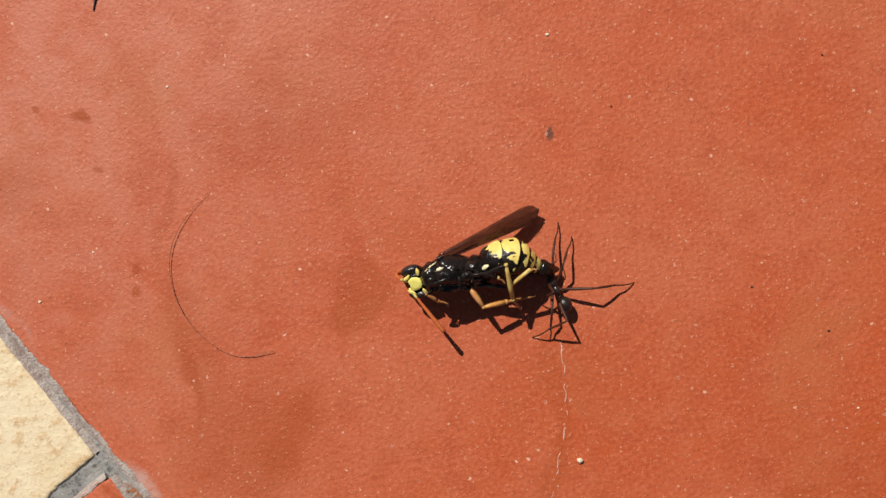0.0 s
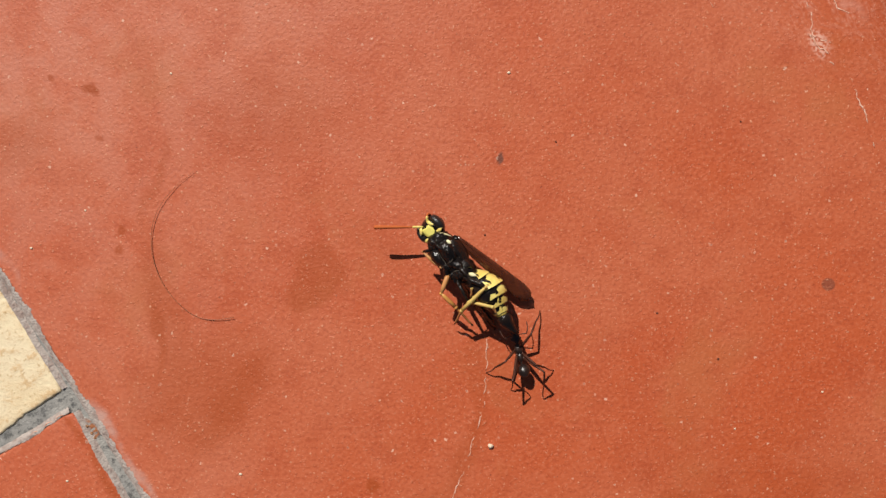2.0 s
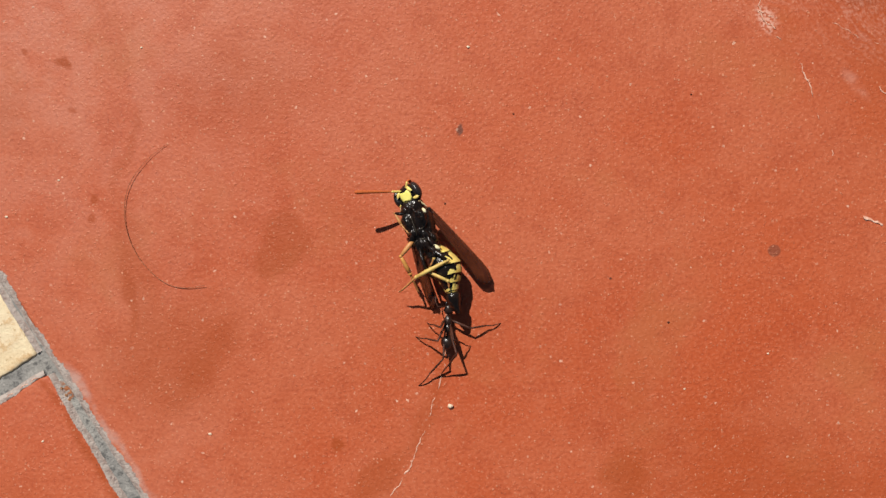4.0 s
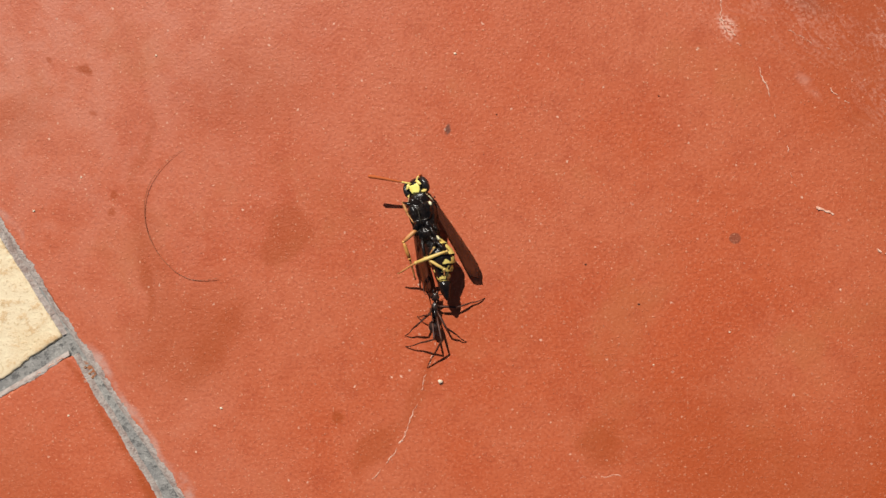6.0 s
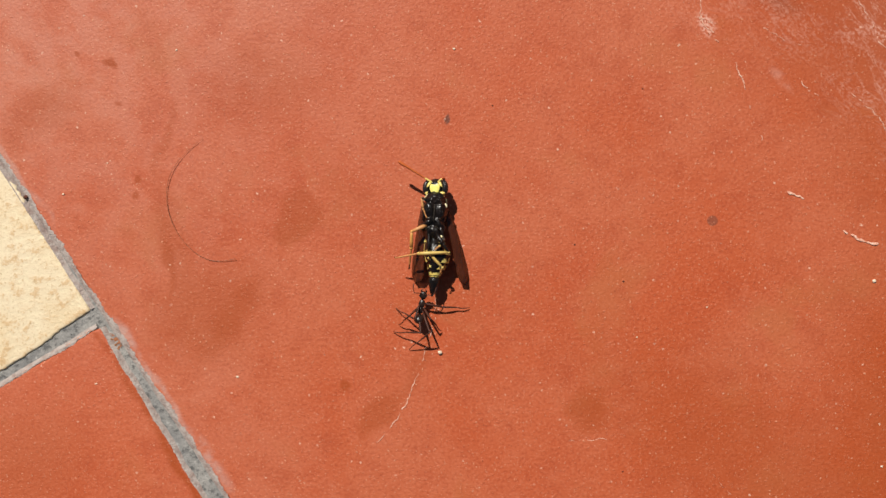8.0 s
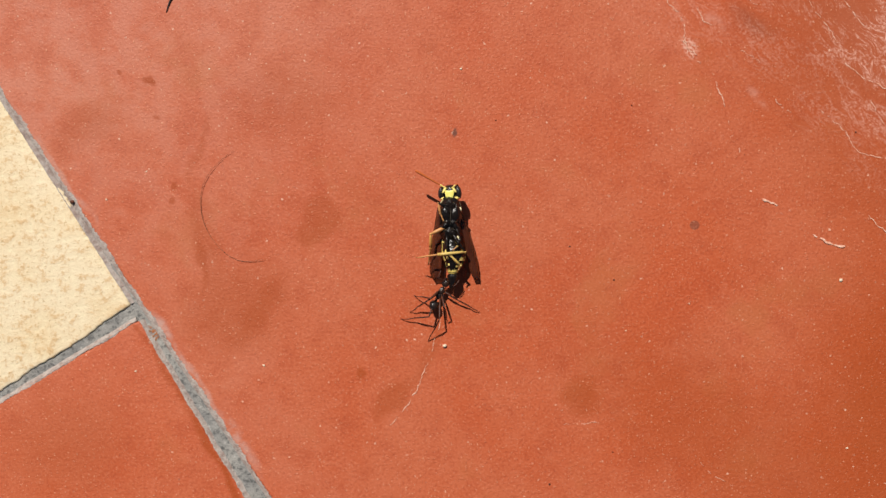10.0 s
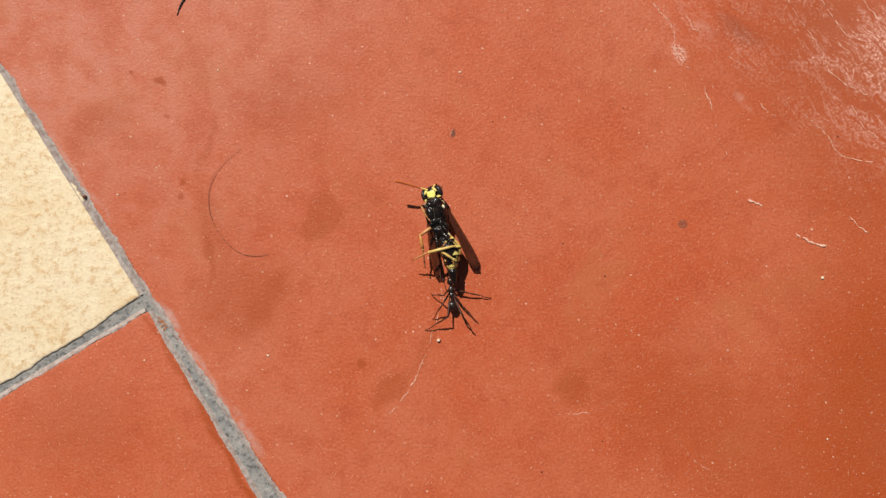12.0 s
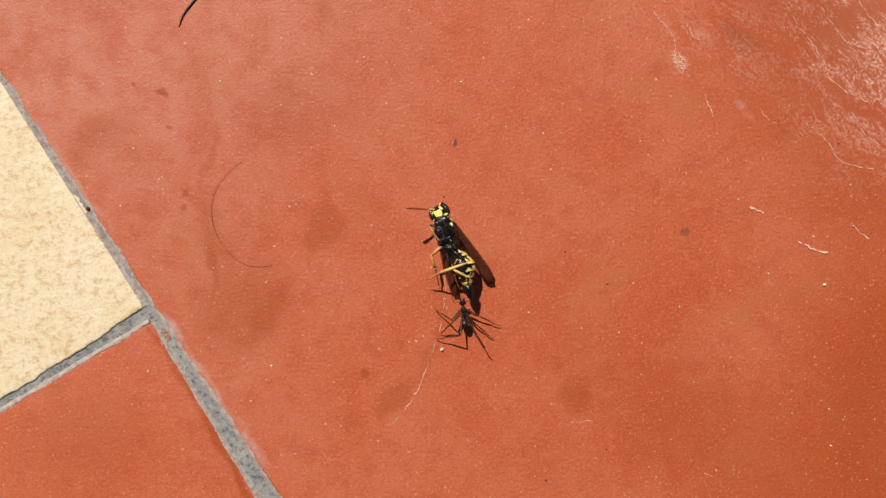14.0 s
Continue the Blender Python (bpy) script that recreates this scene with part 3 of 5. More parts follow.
def grain(name, x, y, r, mat, label, category, seed, flat=0.7):
    bm = bmesh.new()
    rr = bmesh.ops.create_icosphere(bm, subdivisions=2, radius=1.0)
    for v in rr["verts"]:
        k = 1 + 0.35 * noise.noise(v.co * 1.4 + Vector((seed, 0, 0)))
        v.co = Vector((v.co.x * r * k, v.co.y * r * k * 0.85, max(-0.9, v.co.z) * r * flat * k))
    low = min(v.co.z for v in bm.verts)
    bmesh.ops.translate(bm, vec=(0, 0, -low - 0.02), verts=bm.verts)
    ob = tagged(new(name, finish(bm, name, mat)), label, category)
    ob.location = (x * MM, y * MM, 0)
    return ob


grit = grain("grit", 0.2, -14.15, 0.33, GRIT, "pale rounded grain of grit on the red tile", "grit", 1.0)
for k, (x, y, r) in enumerate(((-28.5, -17.5, 0.26), (61.4, -4.3, 0.42), (-53.2, 8.5, 0.22), (62.3, -30.4, 0.24), (37.9, -7.9, 0.18), (2.4, 28.8, 0.26), (28.0, -12.1, 0.16), (-37.0, 28.9, 0.2), (-48.6, -18.4, 0.2), (-46.9, 12.9, 0.18))):
    tagged(grain("grit", x, y, 0.75 * r, GRIT, "small pale grain of grit on the tile", "grit", 2.0 + k, 0.4), group="pale grit")
for k, (x, y, r, f) in enumerate(((26.15, -4.2, 0.15, 0.4), (16.05, -36.0, 0.17, 0.7), (7.8, 20.75, 0.11, 0.7), (-58.5, 8.1, 0.34, 0.5), (19.3, 1.0, 0.15, 0.2), (25.9, -31.0, 0.12, 0.7), (-0.4, 10.0, 0.13, 0.6), (63.8, 18.7, 0.15, 0.5), (29.0, 23.0, 0.1, 0.6))):
    tagged(grain("dirt_speck", x, y, r, DIRT, "tiny dark speck of dirt on the tile", "dirt", 20.0 + k, f), group="dirt specks")


for k, (x, y, r) in enumerate(((-46.6, -12.2, 0.34), (-46.0, -13.0, 0.30), (-46.3, -12.7, 0.22), (-45.6, -13.5, 0.26), (-45.3, -14.2, 0.18), (-46.9, -11.7, 0.18))):
    crumb = tagged(grain("dirt_crumb", x, y, 0.85 * r, CRUMB, "small brown crumb of dirt in the grey joint", "dirt", 40.0 + k, 0.45), group="crumbs in the joint")
    crumb.location.z = -0.36 * MM


# ---------------------------------------------------------------- the wasp, belly up: +y head, +z belly
WING_TIPS = ((3.9, -9.6, -1.25), (-2.3, -9.7, -1.45))


def wasp():
    w = tagged(new("wasp"), "black and yellow wasp on its back, amber wings folded", "wasp")

    # head, face towards +z
    bm = bmesh.new()

    def skull(c):
        return Vector((c.x * (1 - 0.16 * max(0, -c.y)), c.y, c.z * (1 - 0.15 * c.x * c.x)))

    ball(bm, (0, 0, 0), (1.6, 1.36, 1.15), seg=32, rings=20, rough=0.05, scale=2, shape=skull)
    ball(bm, (-0.34, -1.16, 0.45), (0.42, 0.34, 0.36), turn=(0, 0, 25), seg=14, rings=10)
    ball(bm, (0.34, -1.16, 0.45), (0.42, 0.34, 0.36), turn=(0, 0, -25), seg=14, rings=10)
    hd = part("head", bm, CHITIN, w, "black head with a yellow face", pose(0, 3.75 * MM, -0.75 * MM, -8, -10, 6))
    for s in (-1, 1):
        bm = bmesh.new()

        def kidney(c, s=s):
            dent = 0.30 * math.exp(-((c.y - 0.15) ** 2) * 6) * max(0, -s * c.x)
            return Vector((c.x + s * dent, c.y, c.z))

        ball(bm, (s * 1.20, 0.14, 0.42), (0.56, 1.06, 0.76), turn=(0, s * 24, s * 8), seg=22, rings=16, shape=kidney)
        part("eye", bm, EYE, hd, "large dark kidney-shaped compound eye")
        # yellow rim of the eye and cheek
        bm = bmesh.new()
        tube(bm, curve_pts([(s * 0.60, 0.95, 0.95), (s * 0.70, 0.60, 1.14), (s * 0.90, 0.28, 1.20), (s * 1.08, 0.10, 1.20)], 4), [0.05, 0.12, 0.17, 0.20, 0.21, 0.21, 0.20, 0.19, 0.17, 0.15, 0.12, 0.09, 0.05], 8, 0, 0.6)
        part("eye_rim", bm, YELLOW, hd, "yellow line along the inner eye")
        bm = bmesh.new()
        tube(bm, curve_pts([(s * 0.72, -0.66, 0.98), (s * 1.14, -0.72, 0.86), (s * 1.58, -0.38, 0.60)], 4), [0.08, 0.14, 0.19, 0.23, 0.24, 0.22, 0.18, 0.13, 0.06], 8, 0, 0.6)
        part("cheek", bm, YELLOW, hd, "yellow cheek mark")
        bm = bmesh.new()
        tube(bm, curve_pts([(s * 0.55, -1.05, 0.72), (s * 0.42, -1.38, 0.82), (s * 0.10, -1.52, 0.78)], 4), [0.20, 0.2, 0.19, 0.18, 0.17, 0.15, 0.13, 0.1, 0.06], 8)
        part("mandible", bm, CHITIN, hd)
    bm = bmesh.new()
    outline = [(-0.56, 0.56), (0.0, 0.44), (0.56, 0.56), (0.66, 0.32), (0.70, 0.02), (0.60, -0.40), (0.38, -0.70), (0.0, -0.86), (-0.38, -0.70), (-0.60, -0.40), (-0.70, 0.02), (-0.66, 0.32)]
    prev = None
    for k, z in ((1.03, 0.80), (1.0, 1.18), (0.95, 1.22), (0.5, 1.235)):
        ring = [bm.verts.new((x * k, y * k - 0.05, z - 0.10 * x * x - 0.10 * max(0, -y))) for x, y in outline]
        if prev:
            for a in range(len(ring)):
                bm.faces.new((prev[a], prev[(a + 1) % len(ring)], ring[(a + 1) % len(ring)], ring[a]))
        prev = ring
    bm.faces.new(prev)
    part("clypeus", bm, FACE, hd, "bright yellow face plate")
    # antennae: scape yellow below, flagellum orange, pointing along +y in their own space
    for s in (-1, 1):
        bm = bmesh.new()
        if s < 0:
            c = curve_pts([(0, 0, 0), (0, 0.55, 0.06), (0, 1.1, 0.05), (0, 1.35, 0.0), (0, 2.4, -0.02), (0, 3.8, -0.05), (0, 4.9, -0.16), (0, 5.5, -0.3)], 5)
        else:
            c = curve_pts([(0, 0, 0), (0, 0.35, 0.05), (0, 0.75, 0.05), (0.05, 0.9, -0.15), (0.15, 0.75, -0.8), (0.3, 0.3, -1.4), (0.5, -0.3, -1.7), (0.6, -0.9, -1.8)], 5)
        n = len(c)
        rad = [0.13 if k < 11 else 0.09 if k < 15 else 0.10 + 0.13 * min(1, (k - 14) / 16) ** 0.8 for k in range(n)]
        rad[0], rad[-1], rad[-2] = 0.08, 0.09, 0.20
        rings = tube(bm, c, rad, 10)
        bm.faces.ensure_lookup_table()
        for k, f in enumerate(bm.faces):
            f.material_index = 0 if k < 120 else 1
        for k in range(17, n - 1, 3):
            ball(bm, c[k], (rad[k] * 1.08,) * 3, seg=10, rings=6, mat=1)
        part("antenna", bm, (YELLOW, ORANGE), hd, "orange antenna with a yellow base", pose(s * 0.38 * MM, 0.72 * MM, 0.92 * MM, 25, 0, -s * 40))

    # thorax
    bm = bmesh.new()

    def keel(c):
        return Vector((c.x, c.y, c.z - 0.16 * max(0, c.z) * math.exp(-(c.x * 3.2) ** 2)))

    ball(bm, (0, 0.1, -0.25), (1.66, 3.0, 1.85), seg=56, rings=40, rough=0.10, scale=2.6, shape=keel)
    th = part("thorax", bm, CHITIN, w, "glossy black thorax seen from below")
    for name, c, r, turn in (
        ("prothorax", (0, 2.3, -0.1), (1.45, 1.15, 1.35), (0, 0, 0)),
        ("propodeum", (0.1, -2.1, -0.2), (1.5, 1.5, 1.6), (0, 0, 0)),
        ("breast_plate", (-0.72, 0.75, 0.86), (0.78, 1.25, 0.72), (0, -25, 8)),
        ("breast_plate", (0.80, 0.75, 0.86), (0.82, 1.30, 0.74), (0, 25, -8)),
        ("breast_plate", (-0.42, -0.45, 1.18), (0.40, 0.55, 0.38), (0, -12, 20)),
        ("breast_plate", (0.42, -0.45, 1.18), (0.40, 0.55, 0.38), (0, 12, -20)),
        ("coxa", (-0.48, 2.15, 0.86), (0.38, 0.62, 0.36), (10, -15, 18)),
        ("coxa", (0.48, 2.15, 0.86), (0.38, 0.62, 0.36), (10, 15, -18)),
        ("coxa", (-0.80, -0.95, 1.12), (0.40, 0.74, 0.38), (0, -25, -34)),
        ("coxa", (0.80, -0.95, 1.12), (0.40, 0.74, 0.38), (0, 25, 34)),
        ("coxa", (-0.48, -2.0, 1.10), (0.36, 0.80, 0.40), (0, -20, -14)),
        ("coxa", (0.52, -2.0, 1.10), (0.36, 0.80, 0.40), (0, 20, 14)),
        ("side_plate", (-1.42, 0.1, -0.25), (0.36, 1.45, 1.05), (0, 0, 6)),
        ("side_plate", (1.42, 0.1, -0.25), (0.36, 1.45, 1.05), (0, 0, -6)),
        ("side_plate", (1.30, -1.55, 0.15), (0.42, 0.75, 0.75), (0, 10, 14)),
        ("side_plate", (-1.25, -1.55, 0.15), (0.42, 0.75, 0.75), (0, -10, -14)),
        ("wing_base", (1.55, 1.25, -0.80), (0.30, 0.50, 0.30), (0, 20, -12)),
        ("wing_base", (-1.55, 1.25, -0.80), (0.30, 0.50, 0.30), (0, -20, 12)),
    ):
        bm = bmesh.new()
        ball(bm, c, r, turn=turn, seg=24, rings=16, rough=0.16, scale=2.8)
        part(name, bm, CHITIN, th)
    # raised shiny seams between the plates, edge glints put into their paler colour
    for pts in (((-0.05, 1.75, 1.25), (0.0, 0.9, 1.30), (0.02, 0.1, 1.42), (0.0, -0.8, 1.45)), ((0.15, -0.2, 1.45), (0.75, -0.25, 1.42), (1.25, 0.0, 1.05)), ((-0.15, -0.2, 1.45), (-0.75, -0.25, 1.42), (-1.2, 0.0, 1.05)),
                ((0.25, -1.35, 1.50), (0.75, -1.55, 1.38), (1.2, -2.1, 0.95)), ((-0.25, -1.35, 1.50), (-0.75, -1.6, 1.38), (-1.15, -2.1, 0.95)), ((0.95, 1.9, 0.85), (1.35, 1.2, 0.75), (1.50, 0.3, 0.65), (1.42, -0.7, 0.70))):
        bm = bmesh.new()
        c = curve_pts(pts, 5)
        tube(bm, c, [0.055 * math.sin(math.pi * (k + 0.6) / (len(c) + 0.2)) + 0.012 for k in range(len(c))], 6)
        part("seam", bm, SEAM, th, "thin seam between black plates, edge glint in its colour")
    for x, y, z, a, b, turn in ((1.52, 1.55, 0.55, 0.20, 0.34, 20), (1.42, -2.85, 0.72, 0.24, 0.44, 40)):
        bm = bmesh.new()
        ball(bm, (x, y, z), (a, b, 0.2), turn=(0, 50 if x > 0 else -50, turn), seg=14, rings=8, rough=0.25, scale=4)
        part("thorax_spot", bm, CREAM, th, "small cream spot")
    for s in (-1, 1):
        bm = bmesh.new()
        tube(bm, curve_pts([(s * 0.65, 3.05, 0.30), (s * 1.10, 2.85, 0.25), (s * 1.48, 2.35, 0.0), (s * 1.66, 1.8, -0.3)], 4), [0.03, 0.06, 0.08, 0.09, 0.09, 0.09, 0.09, 0.09, 0.08, 0.07, 0.06, 0.05, 0.03], 8)
        part("collar_line", bm, CREAM, th, "thin cream collar line")

    # abdomen: six overlapping rings round a bent axis, painted yellow and black
    def axis(t):
        y = -2.65 - 6.3 * t
        return Vector((1.05 * math.sin(min(1, t * 1.25) * math.pi * 0.62) - 0.25 * t * t, y, -0.35 + 0.15 * math.sin(t * 3) + 1.0 * t * t))

    def girth(t):
        return 1.92 * math.sin(math.pi * min(1, 0.10 + 0.62 * t**0.72)) ** 0.9 * (1 - 0.72 * max(0, t - 0.42) ** 1.25 / 0.58**1.25)

    ab = None
    edges = (0.0, 0.17, 0.42, 0.60, 0.75, 0.88, 1.0)
    for s in range(6):
        bm = bmesh.new()
        t0, t1 = edges[s], edges[s + 1] + (0.02 if s < 5 else 0)
        nt_, na = 44, 176
        rings = []
        for i in range(nt_ + 1):
            u = i / nt_
            t = t0 + (t1 - t0) * u
            p, d = axis(t), (axis(t + 0.01) - axis(t - 0.01)).normalized()
            side = Vector((1, 0, 0))
            up = side.cross(d).normalized()
            r = girth(t) * (0.965 + 0.05 * u - (0.05 if i == nt_ else 0) - (0.12 * (1 - u) if s else 0.0) * 0.3)
            if s == 5:
                r *= math.sqrt(max(0.003, 1 - u**2.4))
            if s == 0 and i == 0:
                r = 0.35
            rings.append([bm.verts.new(p + r * (math.cos(a) * side + 1.06 * math.sin(a) * up)) for a in (2 * math.pi * k / na for k in range(na))])
        for i in range(nt_):
            u = (i + 0.5) / nt_
            for k in range(na):
                a = 2 * math.pi * (k + 0.5) / na
                belly = -math.sin(a)  # +1 under the belly, -1 on the back
                over = math.acos(max(-1.0, min(1.0, belly))) / math.pi  # 0 belly, 1 back
                way = math.copysign(1, math.cos(a))
                rag = 0.10 * noise.noise(Vector((6.0 * math.cos(a), 6.0 * math.sin(a), 2.1 * s + 1.5 * u))) + 0.05 * noise.noise(Vector((15 * math.cos(a), 15 * math.sin(a), 5.3 * s + 5 * u)))
                edge = (0.30 if way > 0 else 0.36) + 0.5 * rag  # where the back plates fold over the belly plates
                if over > edge:
                    # back plates: broad yellow with a scalloped black front band
                    front = (0.24, 0.12, 0.34, 0.42, 0.46, 0.50)[s] + 0.11 * math.cos(over * 16 + s) + rag
                    dot = s in (1, 2) and (u - 0.62) ** 2 * 9 + ((over - 0.62) * 9) ** 2 < 0.16
                    yellow = front < u < 0.965 and not dot
                    yellow = yellow and not (over < edge + 0.035 and u < 0.75)
                else:
                    # belly plates: black, a notched yellow hind margin that is fuller on the flanks
                    flank = max(0.0, over / edge)
                    lean = 0.30 if way > 0 else 0.0
                    start = (1.2, 1.05, 0.98, 0.86, 0.72, 0.42)[s] - (0.32 + lean) * flank**1.5 + 0.16 * math.cos(over * 30 + 2 * s) + 1.2 * rag
                    yellow = start < u < 0.93
                    if way < 0 and s in (2, 3):
                        yellow = (u - 0.6) ** 2 * 8 + ((over - 0.24) * 9) ** 2 < 0.22 + 1.5 * rag
                if s == 5:
                    yellow = u < 0.62 + rag and over < 0.55 and u > 0.12 * (1 + math.cos(over * 20))
                bm.faces.new((rings[i][k], rings[i][(k + 1) % na], rings[i + 1][(k + 1) % na], rings[i + 1][k])).material_index = 1 if yellow else 0
        bm.faces.new(rings[0])
        bm.faces.new(rings[-1])
        if ab is None:
            ab = part("abdomen", bm, (CHITIN, YELLOW), w, "yellow and black banded abdomen")
        else:
            part("abdomen_ring", bm, (CHITIN, YELLOW), ab)

    bm = bmesh.new()
    tube(bm, curve_pts([axis(0.93), axis(1.0) + Vector((0, -0.15, 0.05)), axis(1.0) + Vector((-0.05, -1.0, 0.0)), axis(1.0) + Vector((-0.1, -2.1, -0.2))], 4), [0.7, 0.82, 0.86, 0.85, 0.82, 0.77, 0.70, 0.62, 0.54, 0.46, 0.38, 0.28, 0.12], 16)
    part("tail_tip", bm, CHITIN, ab, "dark tapered tail tip")

    # wings: folded lengthwise, along both sides of the body
    wings = []
    for s, tip, label in ((1, WING_TIPS[0], "folded smoky amber wing"), (-1, WING_TIPS[1], "folded smoky amber wing")):
        hinge = Vector((s * 1.45, 1.35, -1.0))
        root = Vector((0, 0, 0))
        end = Vector(tip) - hinge
        d = (end - root).normalized()
        across = d.cross(Vector((s * 0.66, 0, 0.75))).normalized()
        lift = across.cross(d)
        wg = None
        for layer, (wide, shift, dz, short) in enumerate(((1.0, 0.0, 0.0, 1.0), (0.80, 0.16 * s, -0.14, 0.93))):
            bm = bmesh.new()
            n, m = 26, 8
            top, low = [], []
            for i in range(n + 1):
                u = i / n
                half = wide * (1.0 if s > 0 else 1.3) * (0.40 + 0.62 * u**0.9) * (1 if u < 0.80 else math.sqrt(max(0.0, 1 - ((u - 0.80) / 0.20) ** 2.4)))
                half = max(half, 0.03)
                c = root + d * (end - root).length * u * short + across * (shift * u) + lift * (dz + 0.25 * math.sin(u * math.pi))
                ra, rb = [], []
                for k in range(m + 1):
                    v = 2 * k / m - 1
                    z = 0.26 * (1 - v * v) * (0.4 + u) + 0.05 * math.sin(v * 7 + u * 3) * u + 0.05 * noise.noise(Vector((u * 9, v * 3, s + layer)))
                    q = c + across * (v * half) + lift * z
                    ra.append(bm.verts.new(q + lift * 0.012))
                    rb.append(bm.verts.new(q - lift * 0.012))
                top.append(ra)
                low.append(rb)
            for i in range(n):
                for k in range(m):
                    bm.faces.new((top[i][k], top[i][k + 1], top[i + 1][k + 1], top[i + 1][k]))
                    bm.faces.new((low[i][k], low[i + 1][k], low[i + 1][k + 1], low[i][k + 1]))
                for k in (0, m):
                    bm.faces.new((top[i][k], top[i + 1][k], low[i + 1][k], low[i][k]))
            for i in (0, n):
                for k in range(m):
                    bm.faces.new((top[i][k], low[i][k], low[i][k + 1], top[i][k + 1]))
            ob = part("wing" if layer == 0 else "hind_wing", bm, WING, w if wg is None else wg, label if layer == 0 else "", pose(*(hinge * MM)) if layer == 0 else None)
            if layer == 0:
                wings.append(ob)
            wg = wg or ob
        for v0, v1, stop in ((0.90, 0.93, 0.93), (0.30, 0.45, 0.72), (-0.45, -0.2, 0.6)):
            bm = bmesh.new()
            pts = []
            for i in range(14):
                u = 0.03 + (stop - 0.03) * i / 13
                half = 0.40 + 0.62 * u**0.9
                v = v0 + (v1 - v0) * u
                z = 0.26 * (1 - v * v) * (0.4 + u) + 0.05 * math.sin(v * 7 + u * 3) * u
                pts.append(root + d * (end - root).length * u + across * (v * half) + lift * (0.25 * math.sin(u * math.pi) + z + 0.03))
            tube(bm, pts, [0.050 - 0.0028 * i for i in range(14)], 6)
            part("vein", bm, VEIN, wg)

    # legs: coxa black, femur black to amber, tibia and foot yellow
    def leg(name, pts, thick, label, black_to, shin=None):
        bm = bmesh.new()
        o = Vector(pts[0])
        rel = [Vector(p) - o for p in pts]
        fat = (0.34, 0.28, 0.16)
        for k in range(3):
            a, b = rel[k], rel[k + 1]
            q = [a, a.lerp(b, 0.25), a.lerp(b, 0.6), b] if k < 2 else [a, *(a.lerp(b, x) + Vector((0, 0, 0.08 * math.sin(x * 9))) for x in (0.2, 0.4, 0.6, 0.8)), b]
            r = fat[k] * thick
            rad = [r * 0.7, r * 1.05, r * 0.95, r * 0.62] if k == 0 else [r * 0.6, r * 0.9, r * 1.05, r * 0.95] if k == 1 else [r * 0.9, r, r, r * 0.95, r * 0.85, r * 0.5]
            tube(bm, q, rad, 10, 0 if k < black_to else (1 if k == 1 else 2))
            ball(bm, b, (rad[-1] * 1.15,) * 3, seg=10, rings=8, mat=0 if k < black_to - 1 else 1)
        for x in (-1, 1):
            tube(bm, [rel[3], rel[3] + Vector((x * 0.10, 0.05, 0.05)), rel[3] + Vector((x * 0.16, 0.16, 0.0))], [0.05, 0.04, 0.015], 6, 0)
        return part(name, bm, (CHITIN, shin or TIBIA, LEGGY), w, label, pose(o.x * MM, o.y * MM, o.z * MM))

    legs = {
        "fore_l": leg("leg", [(-0.7, 1.9, 0.9), (-1.9, 2.45, 0.9), (-1.55, 0.9, 1.1), (-0.95, -0.35, 1.35)], 0.62, "amber foreleg folded against the chest", 1, LEGGY),
        "fore_r": leg("leg", [(0.6, 1.9, 1.0), (1.15, 0.7, 1.45), (0.85, 2.0, 1.7), (0.45, 2.7, 1.45)], 0.6, "folded black foreleg", 3),
        "mid_l": leg("leg", [(-0.9, -1.3, 1.2), (-2.85, -2.3, 1.5), (-2.75, -4.6, 1.0), (-2.9, -7.6, -0.4)], 0.85, "bent amber middle leg", 0, AMBER),
        "mid_r": leg("leg", [(0.95, -1.2, 1.2), (1.55, -2.6, 1.7), (1.15, -3.9, 2.0), (0.4, -4.6, 2.1)], 0.58, "dark middle leg folded over the belly", 2),
        "hind_l": leg("leg", [(-0.45, -2.3, 1.2), (-0.35, -4.9, 2.0), (1.75, -6.85, 1.95), (1.5, -7.7, 1.7)], 0.70, "yellow hind leg folded over the belly", 1),
        "hind_r": leg("leg", [(0.55, -2.3, 1.2), (2.45, -4.75, 1.75), (-1.6, -5.15, 2.6), (-4.8, -6.1, 1.3)], 0.84, "yellow hind leg folded across the belly", 1),
    }
    return w, hd, legs, wings, ab


the_wasp, wasp_head, wasp_legs, wasp_wings, wasp_tail = wasp()


# ---------------------------------------------------------------- the ant: +y head
ANT_SIZE = 0.72


